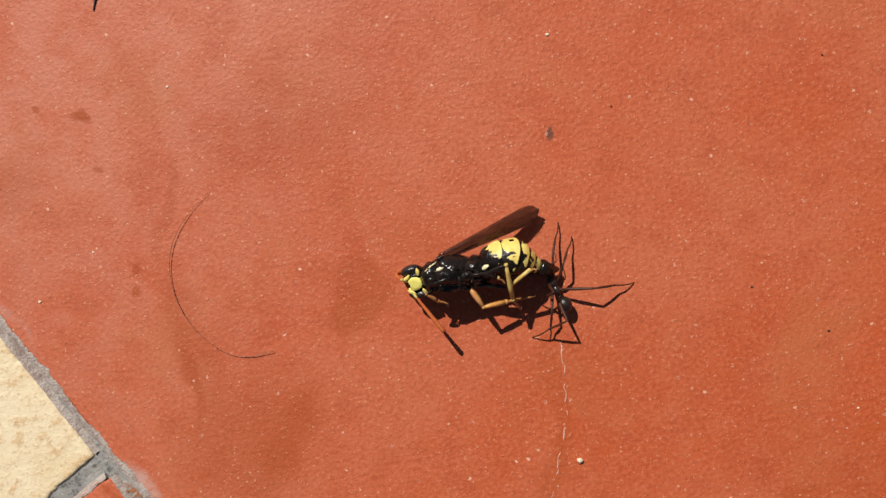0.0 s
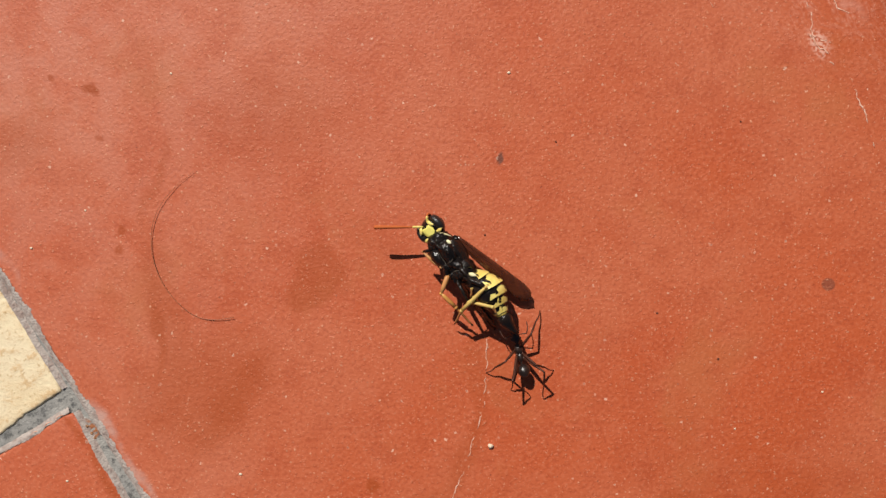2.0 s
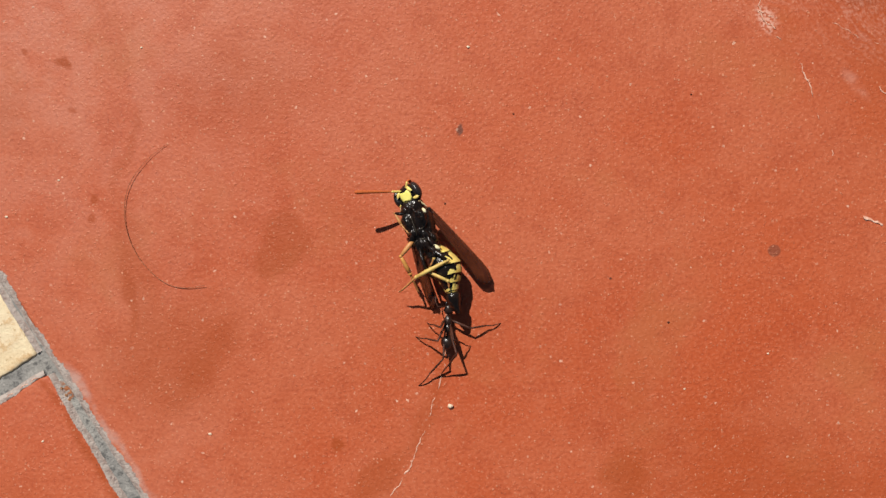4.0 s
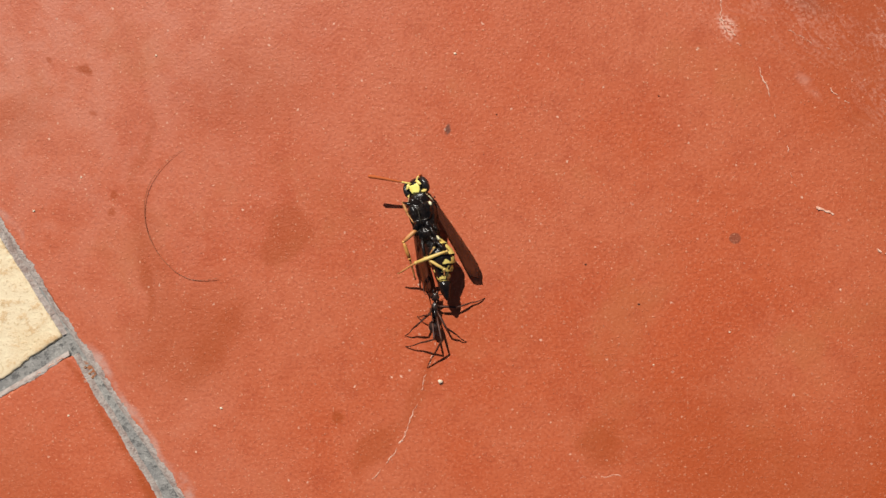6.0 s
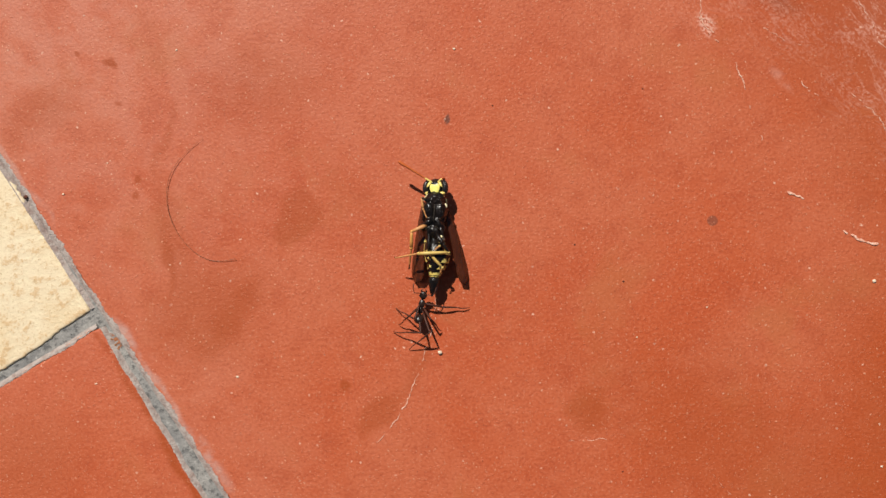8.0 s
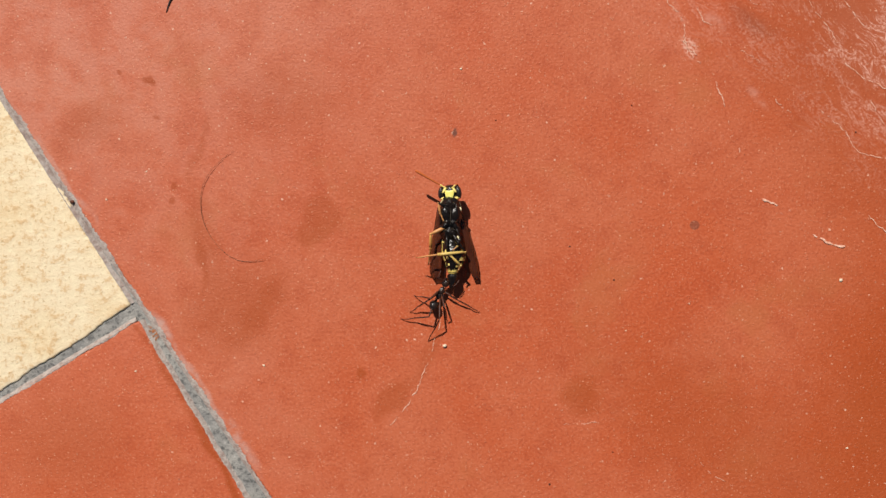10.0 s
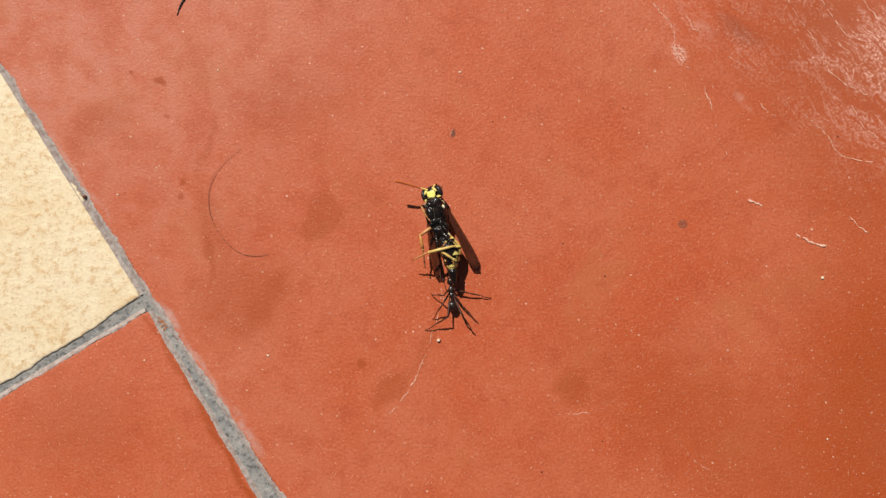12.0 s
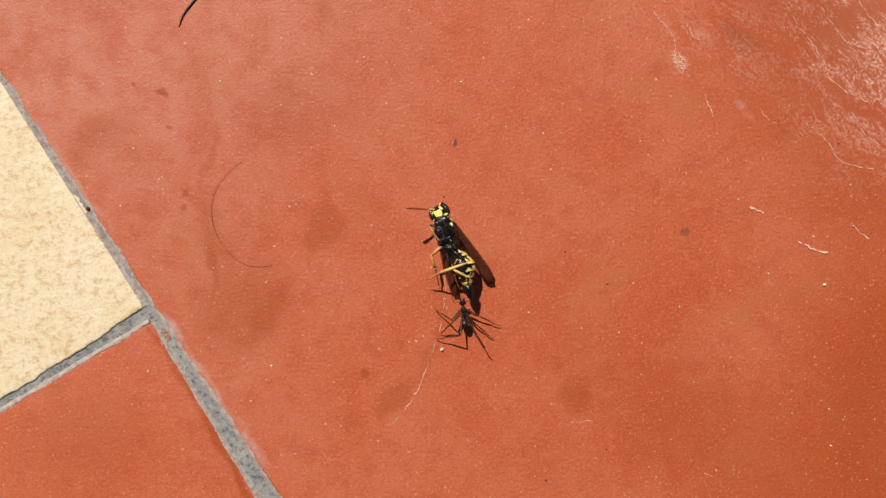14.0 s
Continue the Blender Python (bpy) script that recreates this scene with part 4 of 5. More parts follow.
def ant():
    k8 = (ANT_SIZE,) * 3
    u = ANT_SIZE * MM
    a = tagged(new("ant"), "black long-legged ant dragging the wasp by its tail", "ant")
    bm = bmesh.new()
    ball(bm, (0, 0.75, 0), (0.64, 0.95, 0.52), seg=24, rings=16, rough=0.05, scale=3)
    ball(bm, (0, -0.45, -0.02), (0.52, 0.85, 0.48), turn=(-8, 0, 0), seg=22, rings=14, rough=0.05, scale=3)
    tube(bm, [(0, 1.4, 0.05), (0, 1.75, 0.08), (0, 2.0, 0.1)], [0.3, 0.17, 0.2], 12)
    ball(bm, (0, -1.45, 0.08), (0.20, 0.24, 0.34), seg=14, rings=10)
    tube(bm, [(0, -1.1, -0.05), (0, -1.45, -0.08), (0, -1.8, 0.0)], [0.2, 0.13, 0.14], 10)
    part("mesosoma", bm, ANT, a, "slender black waist and chest", pose(0, 0, 1.75 * u), size=k8)
    bm = bmesh.new()

    def heart(c):
        return Vector((c.x * (1 + 0.12 * -c.y), c.y, c.z))

    ball(bm, (0, 0.75, 0), (0.72, 0.84, 0.54), seg=26, rings=18, rough=0.03, scale=3, shape=heart)
    head = part("head", bm, ANT, a, "", pose(0, 1.85 * u, 1.85 * u, 12, 0, 0), size=k8)
    for s in (-1, 1):
        bm = bmesh.new()
        ball(bm, (s * 0.68, 0.72, 0.28), (0.14, 0.18, 0.12), seg=12, rings=8)
        part("eye", bm, EYE, head, size=k8)
        bm = bmesh.new()
        tube(bm, curve_pts([(s * 0.38, 1.38, -0.02), (s * 0.46, 1.75, 0), (s * 0.20, 2.05, 0.02)], 4), [0.17, 0.16, 0.15, 0.14, 0.13, 0.12, 0.1, 0.08, 0.04], 8)
        part("mandible", bm, ANT, head, size=k8)
        bm = bmesh.new()
        tube(bm, curve_pts([(s * 0.22, 1.2, 0.38), (s * 1.0, 1.5, 0.95), (s * 1.75, 1.45, 1.15)], 4), [0.08] * 9, 8)
        tube(bm, curve_pts([(s * 1.75, 1.45, 1.15), (s * 2.1, 2.2, 0.8), (s * 2.2, 3.1, 0.3)], 4), [0.075, 0.075, 0.08, 0.08, 0.085, 0.085, 0.09, 0.09, 0.04], 8)
        part("antenna", bm, ANT_LEG, head, "thin elbowed antenna", size=k8)
    bm = bmesh.new()

    def drop(c):
        return Vector((c.x * (1 + 0.15 * c.y), c.y, c.z * (1 + 0.1 * c.y)))

    ball(bm, (0, -1.05, 0), (1.02, 1.14, 0.90), seg=28, rings=20, shape=drop)
    gaster = part("gaster", bm, ANT, a, "shiny oval black gaster", pose(0, -1.75 * u, 1.8 * u), size=k8)
    legs = []
    for s in (-1, 1):
        for k, (y, thigh, shin) in enumerate(((0.75, 2.6, 4.0), (0.12, 2.6, 3.9), (-0.45, 3.6, 5.0))):
            bm = bmesh.new()
            ball(bm, (0, 0.12, 0), (0.15, 0.26, 0.15), seg=12, rings=8)
            tube(bm, curve_pts([(0, 0.2, 0), (0, 0.35 * thigh, 0.10), (0, 0.7 * thigh, 0.06), (0, thigh, 0)], 3), [0.09, 0.115, 0.14, 0.16, 0.165, 0.16, 0.145, 0.13, 0.12, 0.11], 8)
            ball(bm, (0, thigh, 0), (0.115,) * 3, seg=8, rings=6)
            ob = part("leg", bm, ANT_LEG, a)
            bm = bmesh.new()
            j = 0.52 * shin
            tube(bm, curve_pts([(0, 0, 0), (0, 0.5 * j, 0.05), (0, j, 0)], 3), [0.09, 0.11, 0.12, 0.125, 0.12, 0.105, 0.09], 8)
            tube(bm, curve_pts([(0, j, 0), (0.10 * s, 0.70 * shin, 0.08), (0.08 * s, 0.88 * shin, 0.05), (0, shin, 0)], 3), [0.08, 0.08, 0.075, 0.075, 0.07, 0.07, 0.06, 0.06, 0.05, 0.04], 8)
            low = part("shin", bm, ANT_LEG, ob, "thin brown shin and foot")
            legs.append((ob, low, Vector((s * 0.26, 0.9 * y, 1.22)), thigh, shin))
    return a, gaster, legs


the_ant, ant_gaster, ant_legs = ant()


# ---------------------------------------------------------------- what moves
# seconds, chest in millimetres, bearing of the head, roll of the belly
WASP = [
    (0, -9.7, 6.0, 88.0, -46),
    (0.2, -9.7, 8.0, 87.5, -46),
    (0.4, -9.8, 7.4, 85.4, -45),
    (0.5, -9.8, 6.85, 87.5, -44),
    (0.6, -10.3, 7.3, 81.5, -43),
    (0.7, -10.1, 7.4, 80.0, -43),
    (0.8, -7.61, 10.99, 40.9, -35),
    (1, -7.93, 9.21, 45.0, -35),
    (1.2, -2.96, 9.96, 25.4, -5),
    (1.4, -3.10, 8.22, 32.8, -22),
    (1.5, -4.56, 6.96, 37.9, -36),
    (1.6, -3.89, 7.51, 37.7, -36),
    (1.8, -4.83, 6.19, 40.2, -38),
    (2, -4.26, 7.33, 38.2, -38),
    (2.2, -4.45, 6.74, 36.1, -37),
    (2.5, -3.54, 6.65, 35.0, -35),
    (2.8, -3.14, 5.33, 24.0, -27),
    (3, -3.44, 7.09, 20.0, -24),
    (3.2, -3.60, 6.90, 20.1, -22),
    (5.3, -2.70, 7.51, 22.0, -22),
    (5.5, -2.66, 7.31, 25.1, -24),
    (5.7, -2.63, 7.19, 24.5, -24),
    (6, -1.78, 7.14, 13.2, -18),
    (6.2, -2.30, 6.91, 10.3, -15),
    (6.4, -0.82, 7.01, -4.6, -8),
    (6.5, -0.61, 6.85, -5.4, -6),
    (6.6, -0.72, 6.63, -5.1, -5),
    (6.8, -0.12, 5.71, -8.5, 0),
    (7, 0.74, 4.68, -12, 8),
    (7.2, -0.12, 4.70, -8.5, 3),
    (7.4, 1.76, 4.76, -10.7, 12),
    (7.5, 0.42, 4.97, -7.4, 5),
    (7.6, -0.18, 5.10, -3.7, 3),
    (7.8, -0.81, 5.38, -2.5, 0),
    (8, -0.51, 5.07, -5, 0),
    (8.2, -0.66, 5.51, -2.9, 0),
    (10.3, 0.65, 5.13, -1.8, 5),
    (10.5, -0.35, 4.58, -0.6, 1),
    (10.7, -0.55, 4.72, 0.6, 1),
    (11, -0.91, 5.19, 4.6, -3),
    (11.3, -1.49, 4.58, 3.1, -6),
    (11.5, -1.52, 4.65, 3.7, -7),
    (11.7, -1.62, 4.81, 4.4, -8),
    (12, -1.14, 4.96, 11.8, -13),
    (12.2, -1.62, 6.25, 22.0, -24),
    (12.5, -1.91, 4.08, 25.0, -25),
    (12.7, -1.62, 2.62, 23.1, -25),
    (13, -1.16, 2.14, 18.9, -21),
    (13.2, -0.33, 3.69, 15.4, -18),
    (13.5, -0.34, 3.56, 17.1, -20),
    (13.8, -0.29, 3.26, 17.5, -20),
    (14, 0.00, 3.55, 17.3, -18),
]
# seconds, middle of the ant in millimetres, bearing of its head, how far the gaster is cocked up, how far the body rears
ANTS = [
    (0, -0.16, 3.49, 21.8, 8, 0),
    (0.2, 1.68, 6.13, 48.9, 8, 0),
    (0.4, 1.21, 5.40, 43.5, 8, 0),
    (0.5, 1.02, 5.38, 38.9, 8, 0),
    (0.6, 0.62, 4.60, 48.5, 8, 0),
    (0.7, 0.72, 4.10, 49.5, 8, 0),
    (0.8, 0.41, 1.81, 42.9, 8, 0),
    (1, 1.01, 0.13, 35.4, 8, 0),
    (1.2, 2.53, -1.54, 20.0, 8, 0),
    (1.4, 3.51, -1.80, 24.4, 8, 0),
    (1.5, 3.56, -3.21, 29.3, 8, 0),
    (1.6, 4.27, -2.64, 36.1, 13, 0),
    (1.8, 3.36, -4.33, 15.3, 24, 0),
    (2, 3.47, -3.57, 13.5, 34, 0),
    (2.2, 2.91, -4.05, 16.6, 24, 0),
    (2.5, 3.66, -3.92, 20.7, 8, 0),
    (2.8, 1.39, -5.49, 14.3, 8, 0),
    (3, 0.27, -4.66, 4.1, 8, 0),
    (3.2, -0.12, -5.10, -4.1, 8, 0),
    (5.3, 0.46, -3.15, 2.3, 8, 0),
    (5.5, 1.27, -3.87, 2.5, 8, 0),
    (5.7, 0.89, -4.71, -8.5, 12, 0),
    (6, -0.45, -4.91, -2.4, 19, 0),
    (6.2, -1.15, -4.97, 1.9, 15, 0),
    (6.4, -2.17, -5.03, -5.1, 10, 0),
    (6.5, -1.91, -4.63, -1.3, 8, 0),
    (6.6, -2.16, -5.41, -2.5, 8, 0),
    (6.8, -2.34, -5.83, -4.2, 8, 0),
    (7, -2.20, -6.63, -3.8, 8, 0),
    (7.2, -2.80, -7.24, -11.3, 34, 7),
    (7.4, -1.80, -7.20, -30.5, 59, 15),
    (7.5, -2.21, -7.32, -14.7, 72, 18),
    (7.6, -2.15, -7.26, -15.6, 72, 17),
    (7.8, -2.42, -7.56, -13.0, 72, 15),
    (8, -2.34, -7.44, -10.6, 72, 12),
    (8.2, -2.39, -7.58, -18.9, 67, 11),
    (10.3, -0.84, -6.18, -28.5, 13, 1),
    (10.5, -1.41, -6.46, -20.8, 8, 0),
    (10.7, -1.36, -7.11, -18.6, 8, 0),
    (11, -0.94, -6.56, -12.9, 8, 0),
    (11.3, -1.11, -7.41, -11.1, 30, 0),
    (11.5, -0.50, -7.30, -6.4, 45, 0),
    (11.7, -0.47, -7.23, 0.2, 30, 0),
    (12, 1.24, -7.12, 5.2, 8, 0),
    (12.2, 3.32, -6.14, 21.9, 8, 0),
    (12.5, 2.78, -7.66, 7.2, 8, 0),
    (12.7, 2.86, -9.25, -5.0, 8, 0),
    (13, 2.49, -8.50, -9.2, 8, 0),
    (13.2, 2.82, -8.05, -0.4, 27, 0),
    (13.5, 2.66, -8.51, 0.0, 56, 0),
    (13.8, 2.76, -9.19, 4.9, 66, 10),
    (14, 2.71, -8.45, 6.0, 72, 16),
]
# the ant's feet: seconds, place beside the body in millimetres, lean of the knee in degrees
FORE_LEFT = [(0, -2.2, -0.5, -15), (0.5, -2.5, -1.1, -15), (1, -4.1, 1.9, -15), (1.5, -1.3, 2.4, -28), (2, -4.2, -1.3, -4), (2.5, -2.4, 2.1, -20), (3, -2.7, 0.8, -15), (5.5, -2.2, -0.7, -15), (6, -2.3, -0.8, -15), (6.5, -2.9, -0.1, -15), (7, -2.3, -1.0, -15), (7.5, -3.0, 1.1, -8), (8, -3.6, -1.0, -56), (10.5, -3.4, -2.5, -15), (11, -4.3, 0.4, -16), (11.5, -3.1, -2.1, -15), (12, -3.3, 0.1, -15), (12.5, -3.1, 0.7, -15), (13, -3.4, -0.1, -15), (13.5, -2.3, 0.8, -15), (14, -4.5, 0.7, -48)]
MID_LEFT = [(0, -3.1, -4.6, 0), (0.5, -4.2, -5.9, 4), (1, -4.6, -0.2, -4), (1.5, -4.8, -0.6, 0), (2, -1.9, -3.9, 4), (2.5, -3.9, -1.9, 8), (3, -3.7, -1.1, -32), (5.5, -3.9, -2.2, -36), (6, -3.8, -3.4, 0), (6.5, -2.3, -4.8, 12), (7, -2.9, -3.1, 0), (7.5, -2.6, -3.9, 0), (8, -2.7, -3.3, 0), (10.5, -2.8, -5.2, 0), (11, -2.6, -5.0, 0), (11.5, -3.6, -4.6, 0), (12, -3.4, -4.0, 0), (12.5, -3.7, -2.0, -32), (13, -3.0, -3.9, 0), (13.5, -2.2, -4.9, 0), (14, -4.2, -3.4, 0)]
HIND_LEFT = [(0, -4.4, -3.4, -40), (0.5, -2.0, -6.9, 25), (1, 0.5, -10.5, 25), (1.5, 0.7, -11.4, 25), (2, 0.1, -5.1, 25), (2.5, -0.4, -5.8, 25), (3, -4.0, -5.1, -36), (5.5, -2.0, -10.9, -48), (6, -3.7, -4.8, -44), (6.5, -1.5, -4.4, -20), (7, -3.2, -4.3, -24), (7.5, -3.7, -6.5, -24), (8, -3.3, -4.4, -48), (10.5, -3.6, -7.0, -56), (11, -3.7, -6.3, -48), (11.5, -3.1, -6.8, -28), (12, -4.8, -5.7, -44), (12.5, -5.6, -7.5, -64), (13, -3.3, -5.4, -56), (13.5, -2.3, -9.0, -56), (14, -5.0, -4.1, -44)]
FORE_RIGHT = [(0, 3.5, 5.5, -16), (0.5, 1.7, 3.2, 4), (1, 3.8, 0.5, 16), (1.5, 4.3, 2.9, 8), (2, 3.5, 4.2, 4), (2.5, 3.3, 4.2, -4), (3, 5.8, 3.0, 64), (5.5, 7.0, -3.4, 8), (6, 6.5, 1.9, 64), (6.5, 6.1, 0.4, 48), (7, 3.7, 1.0, 15), (7.5, 6.9, 2.7, 72), (8, 7.0, 0.9, 64), (10.5, 8.3, 0.3, 15), (11, 5.8, 2.9, 68), (11.5, 7.0, 0.7, 15), (12, 6.9, -1.5, 15), (12.5, 5.5, 2.0, 40), (13, 4.7, 2.4, 32), (13.5, 6.5, 2.7, 15), (14, 6.6, -3.7, 15)]
MID_RIGHT = [(0, 4.0, 3.6, -4), (0.5, 4.8, -2.8, 28), (1, 3.2, -3.8, 28), (1.5, 4.1, -2.3, 24), (2, 3.4, -2.8, 8), (2.5, 2.8, -2.8, 0), (3, 3.3, -1.1, 32), (5.5, 2.1, -4.4, 0), (6, 4.3, -3.9, 24), (6.5, 1.6, -5.1, 0), (7, 2.0, -3.2, 0), (7.5, 3.2, -3.0, 0), (8, 3.4, -3.1, 0), (10.5, 3.3, -3.5, 0), (11, 3.0, -4.2, 0), (11.5, 2.4, -3.5, 0), (12, 5.1, -6.7, 56), (12.5, 2.5, -3.2, 8), (13, 2.8, -1.4, 16), (13.5, 3.5, -2.4, 0), (14, 5.0, -5.8, 64)]
HIND_RIGHT = [(0, 7.2, -3.5, 4), (0.5, 1.9, -10.2, -20), (1, 2.4, -5.2, 24), (1.5, -0.0, -8.1, -25), (2, 1.5, -5.7, -25), (2.5, 1.3, -6.3, -25), (3, -0.7, -6.4, -24), (5.5, -0.6, -6.0, -28), (6, -0.7, -7.5, -32), (6.5, -1.4, -7.7, -40), (7, 0.8, -8.3, -44), (7.5, 4.3, -6.0, 0), (8, -0.6, -6.5, -40), (10.5, 2.6, -7.8, -16), (11, 5.5, -8.8, -25), (11.5, 4.2, -6.1, 4), (12, 3.4, -7.2, 8), (12.5, 1.5, -7.4, -8), (13, 0.7, -8.4, -40), (13.5, 2.1, -6.5, -8), (14, 3.8, -8.5, 8)]
# seconds, bearing and rise of each antenna over the floor
FEELERS = [
    (0.0, 212, 6, 60, 45), (0.3, 202, 24, 60, 45), (0.5, 188, 40, 60, 45), (0.7, 182, 34, 55, 42), (0.8, 165, 14, 20, 25), (1.0, 172, 12, 20, 25), (1.2, 130, 30, 0, 25), (1.4, 110, 12, 0, 25), (1.6, 96, 5, 5, 25),
    (1.8, 92, 3, 5, 25), (2.5, 91, 18, 0, 25), (3.2, 92, 22, -10, 25), (5.3, 92, 22, -15, 25), (5.7, 90, 18, -15, 25), (6.2, 78, 6, -30, 25), (6.6, 58, 6, -45, 25), (7.0, 38, 14, -50, 25),
    (7.3, 48, 16, -50, 25), (7.5, 60, 14, -48, 25), (7.8, 60, 8, -45, 25), (8.2, 60, 8, -45, 25), (10.3, 60, 8, -45, 25), (11.0, 62, 9, -45, 25), (11.7, 68, 10, -40, 25), (12.2, 85, 16, -20, 25),
    (12.7, 90, 30, -15, 25), (13.2, 90, 34, -20, 25), (14.0, 88, 40, -20, 25),
]


def at_time(rows, t):
    times = [r[0] for r in rows]
    return [float(np.interp(t, times, [r[k] for r in rows])) for k in range(1, len(rows[0]))]


# seconds, how far the head end is lifted
TILT = [(0, 5), (6.6, 5), (6.8, 11), (7.0, 17), (7.2, 14), (7.4, 13), (7.6, 10), (7.8, 7), (8.2, 5), (10.3, 10), (10.5, 7), (10.7, 5), (14, 5)]


def wasp_pose(t):
    """The wasp rests on its back or on the edge of a wing, whatever its roll."""
    x, y, yaw, roll = at_time(WASP, t)
    m = pose(0, 0, 0, 0, 0, yaw) @ pose(0, 0, 0, at_time(TILT, t)[0], 0, 0) @ pose(0, 0, 0, 0, roll, 0)
    under = [(0, 0.3, -2.2), (2.0, 0.3, -0.4), (-2.0, 0.3, -0.4), (1.4, 0.3, -1.6), (-1.4, 0.3, -1.6), (-2.6, -8.0, -1.5), (-1.2, -4, -1.6), (-2.0, -8.5, -1.85)]
    z = max(-(m @ Vector(p)).z for p in under) + 0.05
    return pose(x * MM, y * MM, z * MM) @ m


def ant_pose(t):
    """On its feet; when it rears, it turns about its hind end."""
    x, y, yaw, _, rear = at_time(ANTS, t)
    return pose(x * MM, y * MM, 0.9 * math.sin(radians(rear)) * MM, 0, 0, yaw) @ pose(0, 0, 0, rear, 0, 0)


def leg_bend(hip, foot, thigh, shin, lean, up):
    """Poses of the two halves of a leg, along their own +y, so that the foot stands where it should; lean turns the knee about the line from hip to foot."""
    v = foot - hip
    u = v.normalized()
    d = max(abs(thigh - shin) * 1.05, min(v.length, 0.995 * (thigh + shin)))
    along = (thigh**2 - shin**2 + d * d) / (2 * d)
    rise = math.sqrt(max(0.0, thigh**2 - along**2))
    out = (up - u * up.dot(u)).normalized()
    knee = hip + u * along + rise * (math.cos(radians(lean)) * out + math.sin(radians(lean)) * u.cross(out))
    made = []
    for a, b in ((hip, knee), (knee, hip + u * d)):
        y = (b - a).normalized()
        x = y.cross(out).normalized()
        turn = Matrix((x, y, x.cross(y))).transposed()
        made.append(Matrix.Translation(a * MM) @ turn.to_4x4())
    return made


# seconds, roll and turn of the head on the neck, and its sideways shift in millimetres
NOD = [(0, 34, 18, 1.0), (0.7, 32, 15, 0.9), (0.82, 24, 0, 0.2), (1.2, 4, 0, 0), (1.5, 15, 0, 0), (2.5, 15, 0, 0), (3.2, 6, 4, 0), (5.7, 7, 4, 0), (6.4, 2, 0, 0), (8.2, 0, 0, 0), (11.5, 2, 0, 0), (12.5, 8, 4, 0), (14, 5, 4, 0)]


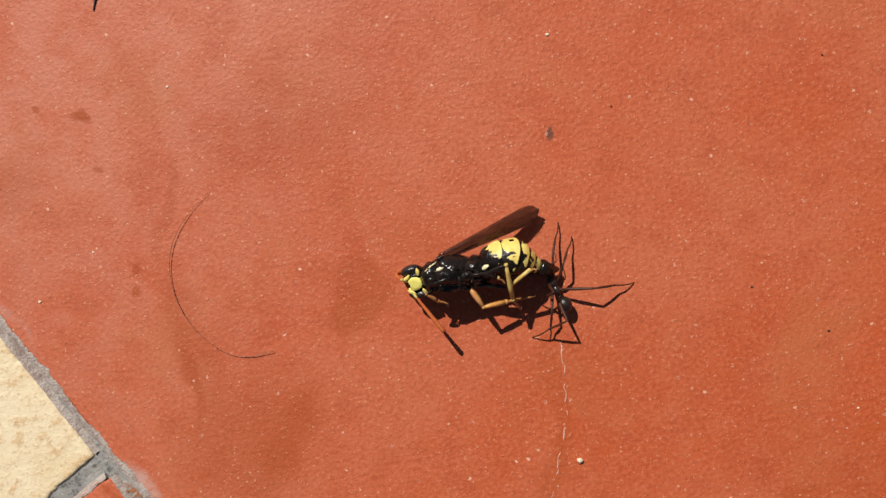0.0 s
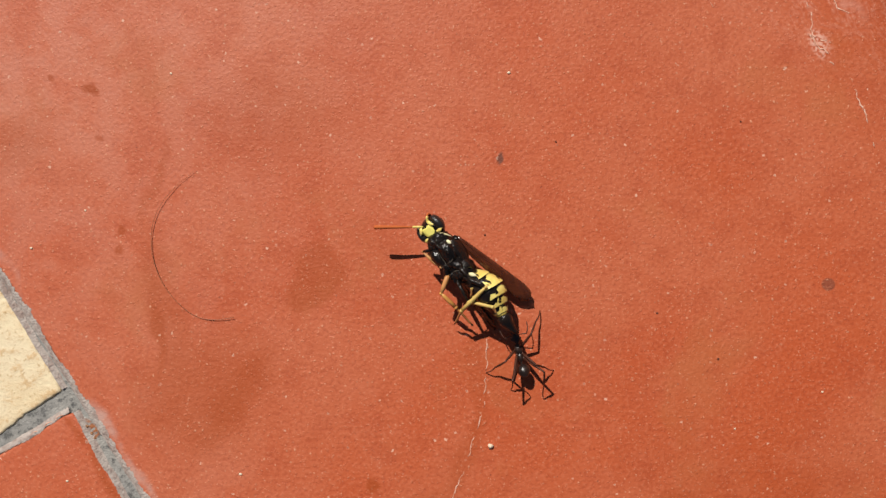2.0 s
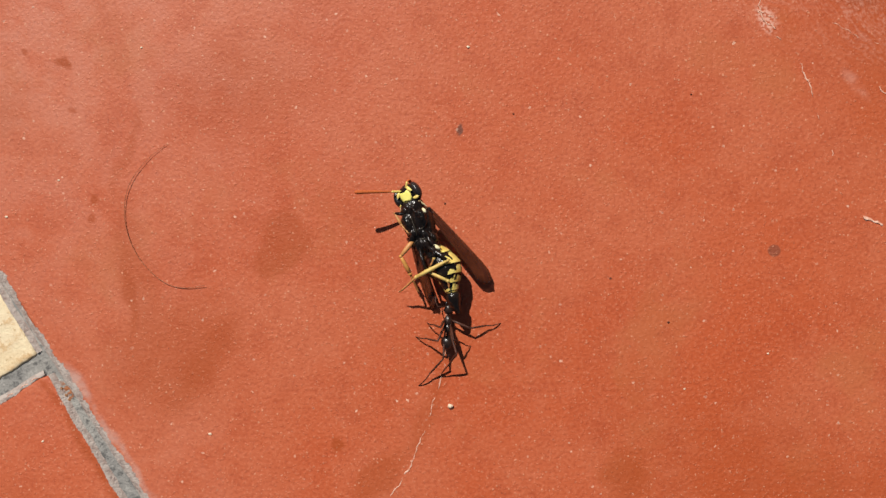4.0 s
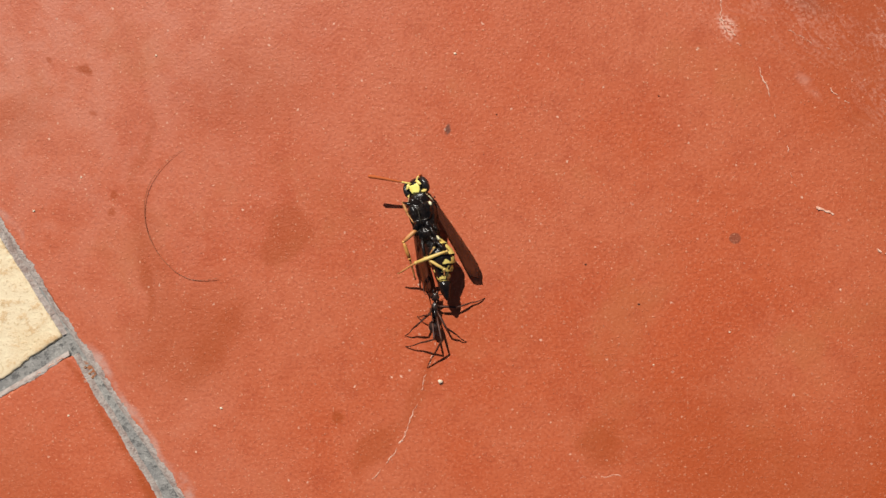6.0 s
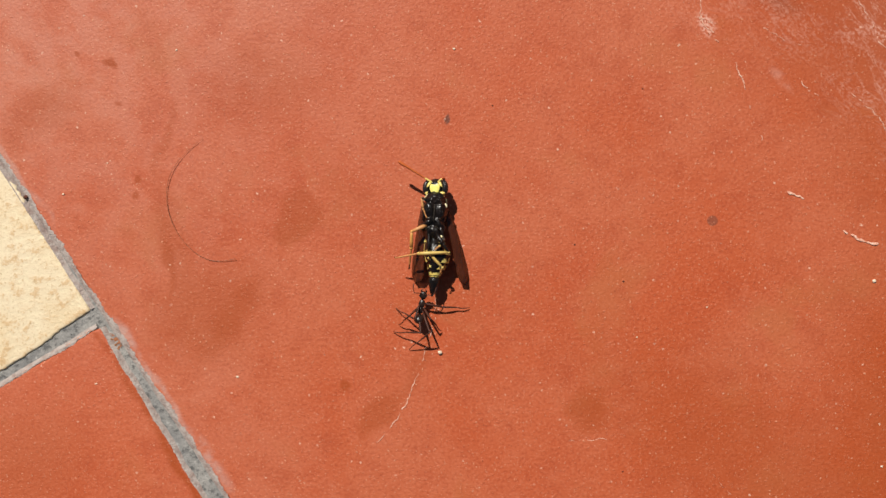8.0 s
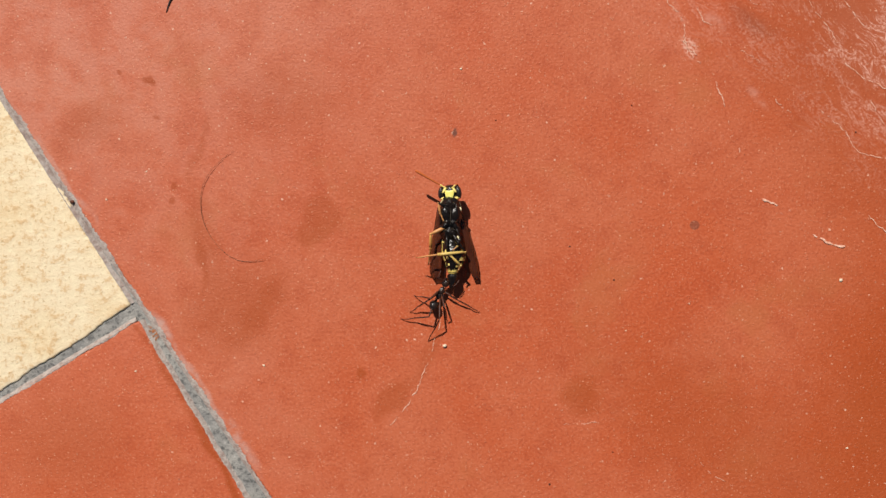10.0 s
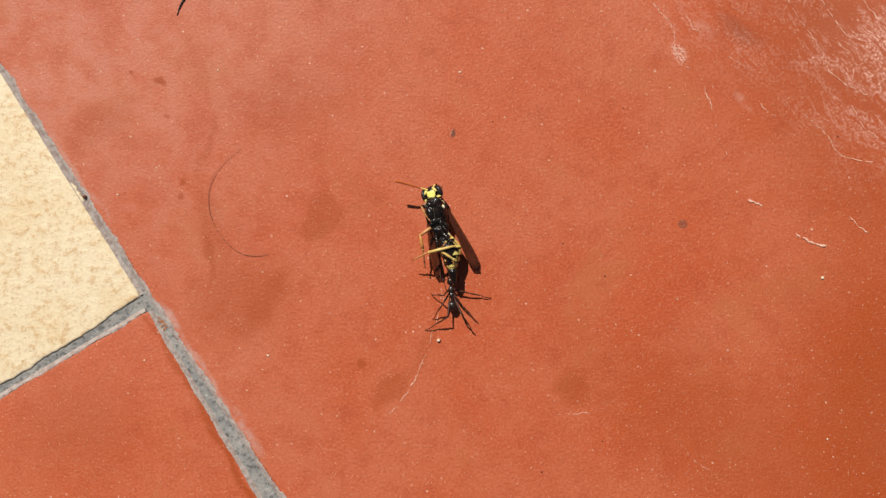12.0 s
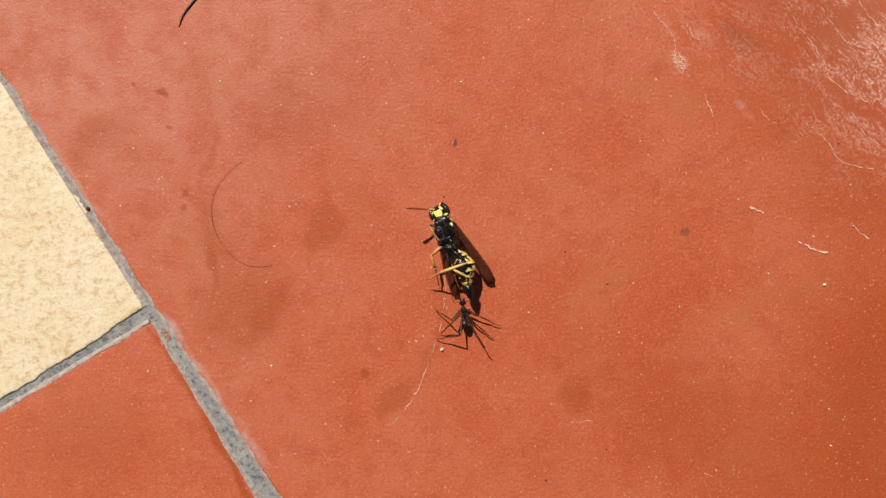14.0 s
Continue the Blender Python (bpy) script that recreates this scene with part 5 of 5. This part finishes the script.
def motions():
    head_home = wasp_head.matrix_basis.copy()
    walk(the_wasp, [(r[0], wasp_pose(r[0])) for r in WASP])
    # antennae: bearings over the floor, turned into the head's own space
    for k, ob in enumerate([o for o in wasp_head.children if o.name.startswith("antenna")]):
        base = ob.matrix_basis.translation.copy()
        rows = []
        for r in FEELERS:
            t, az, rise = r[0], r[1 + 2 * k], r[2 + 2 * k]
            want = Matrix.Rotation(radians(az), 4, "Z") @ Matrix.Rotation(radians(rise), 4, "X")
            a, b, c = at_time(NOD, t)
            home = (wasp_pose(t) @ head_home @ pose(0, 0, 0, 0, a, b)).to_quaternion()
            rows.append((t, Matrix.Translation(base) @ (home.inverted() @ want.to_quaternion()).to_matrix().to_4x4()))
        walk(ob, rows)
    # the ant walks backwards and pulls; it rears and cocks its gaster as it braces itself
    walk(the_ant, [(r[0], ant_pose(r[0])) for r in ANTS])
    walk(ant_gaster, [(r[0], pose(0, -1.75 * ANT_SIZE * MM, 1.8 * ANT_SIZE * MM, -r[4], 0, 0)) for r in ANTS])
    for (ob, low, hip, thigh, shin), feet in zip(ant_legs, (FORE_LEFT, MID_LEFT, HIND_LEFT, FORE_RIGHT, MID_RIGHT, HIND_RIGHT)):
        times = [r[0] for r in feet]
        upper, lower = [], []
        for i in range(141):
            t = i / 10
            x, y, lean = at_time(feet, t)
            # a step between one foothold and the next: the foot lifts and comes down again
            k = max(0, min(len(times) - 2, sum(q <= t for q in times) - 1))
            span = times[k + 1] - times[k]
            part_way = (t - times[k]) / span
            beat = abs(math.sin(math.pi * part_way * max(1, round(span / 0.5))))
            m = ant_pose(t)
            flat = pose(*m.translation, 0, 0, at_time(ANTS, t)[2])
            foot = m.inverted() @ (flat @ (Vector((x, y, 0.05 + 0.5 * beat)) * MM))
            up = (m.inverted().to_3x3() @ Vector((0, 0, 1))).normalized()
            p, q = leg_bend(hip, foot / MM, thigh, shin, lean, up)
            upper.append((t, p))
            lower.append((t, p.inverted() @ q))
        walk(ob, upper)
        walk(low, lower)
    # the wasp's free legs tremble
    for key, amp, level in (("mid_l", 4, 0.85), ("hind_r", 3, 0.0)):
        ob = wasp_legs[key]
        o = ob.matrix_basis.translation.copy()
        rows = []
        for i in range(57):
            t = 0.25 * i
            rows.append((t, Matrix.Translation(o) @ pose(0, 0, 0, 0, -level * at_time(WASP, t)[3], 0) @ pose(0, 0, 0, amp * math.sin(1.15 * i), 0, amp * math.sin(0.85 * i + 1))))
        walk(ob, rows)
    # one foreleg hangs out until the wasp is turned over, then folds
    o = wasp_legs["fore_l"].matrix_basis.translation.copy()
    walk(wasp_legs["fore_l"], [(t, Matrix.Translation(o) @ pose(0, 0, 0, 0, -0.8 * at_time(WASP, t)[3] * (a < -1), a)) for t, a in ((0, -62), (0.6, -55), (1.0, -50), (1.6, -48), (1.8, 0), (2.6, 3), (3.2, 0), (5.3, 2), (6.5, -1), (8.2, 2), (10.3, 0), (12, 3), (14, 0))])
    # the wings lie on the tile and drag behind the body, a little more or less spread
    spread = ([(0, 11.7), (0.5, 8.5), (0.7, 8.5), (0.8, 8.7), (1, 8.7), (1.5, 2.2), (2.5, 1.9), (3, 8), (5.5, 4.2), (6.5, 6.1), (7, 2), (7.5, 1.5), (8, 6.0), (10.5, 3.5), (12.5, 3.7), (13, 8.5), (14, 4.1)],
              [(0, 2), (0.5, 8), (0.8, 8), (1.2, 0), (3, 0), (5.5, -3), (6.5, 4.0), (10.5, 2.7), (11, 3.5), (12.5, 0), (14, 1.4)])
    for ob, tip, turns in zip(wasp_wings, WING_TIPS, spread):
        o = ob.matrix_basis.translation.copy()
        rest = Vector(tip) * MM - o
        rows = []
        for r in WASP:
            t, m = r[0], wasp_pose(r[0])
            turn = m.to_quaternion()
            v = turn @ rest
            want = Matrix.Rotation(radians(at_time(turns, t)[0]), 3, "Z") @ v
            want.z = (0.9 if ob is wasp_wings[0] else 0.7) * MM - (m @ o).z
            q = turn.inverted() @ v.rotation_difference(want) @ turn
            rows.append((t, Matrix.Translation(o) @ q.to_matrix().to_4x4()))
        walk(ob, rows)
    waist = Matrix.Translation((0, -2.6 * MM, 0))
    walk(wasp_tail, [(t, waist @ pose(c * MM, 0, 0, a, 0, b) @ waist.inverted()) for t, a, b, c in ((0, 9, -27, 1.7), (0.7, 9, -25, 1.6), (0.85, 0, -2, 0.3), (1.2, 0, 0, 0), (1.5, 0, 0, 0.4), (3, 0, 0, 0.4), (5.5, 0, 0, 0.3), (6.5, 0, 0, 0), (11.5, 0, 0, 0), (12.5, 0, 0, 0.35), (14, 0, 0, 0.35))])
    walk(wasp_head, [(t, pose(-c * MM, 0, 0) @ head_home @ pose(0, 0, 0, 0, a, b)) for t, a, b, c in NOD])
    # the hair and the grain of grit are nudged a little
    walk(loose_hair, [(0, pose(-33.9 * MM, 17.6 * MM, 0)), (3, pose(-33.9 * MM, 17.6 * MM, 0)), (5.3, pose(-33.4 * MM, 16.8 * MM, 0)), (14, pose(-33.2 * MM, 16.1 * MM, 0))])
    walk(grit, [(0, pose(0.2 * MM, -14.15 * MM, 0)), (8.2, pose(0.2 * MM, -14.15 * MM, 0)), (12, pose(-0.75 * MM, -14.85 * MM, 0, 0, 0, 40)), (14, pose(-0.75 * MM, -14.85 * MM, 0, 0, 0, 40))])


motions()
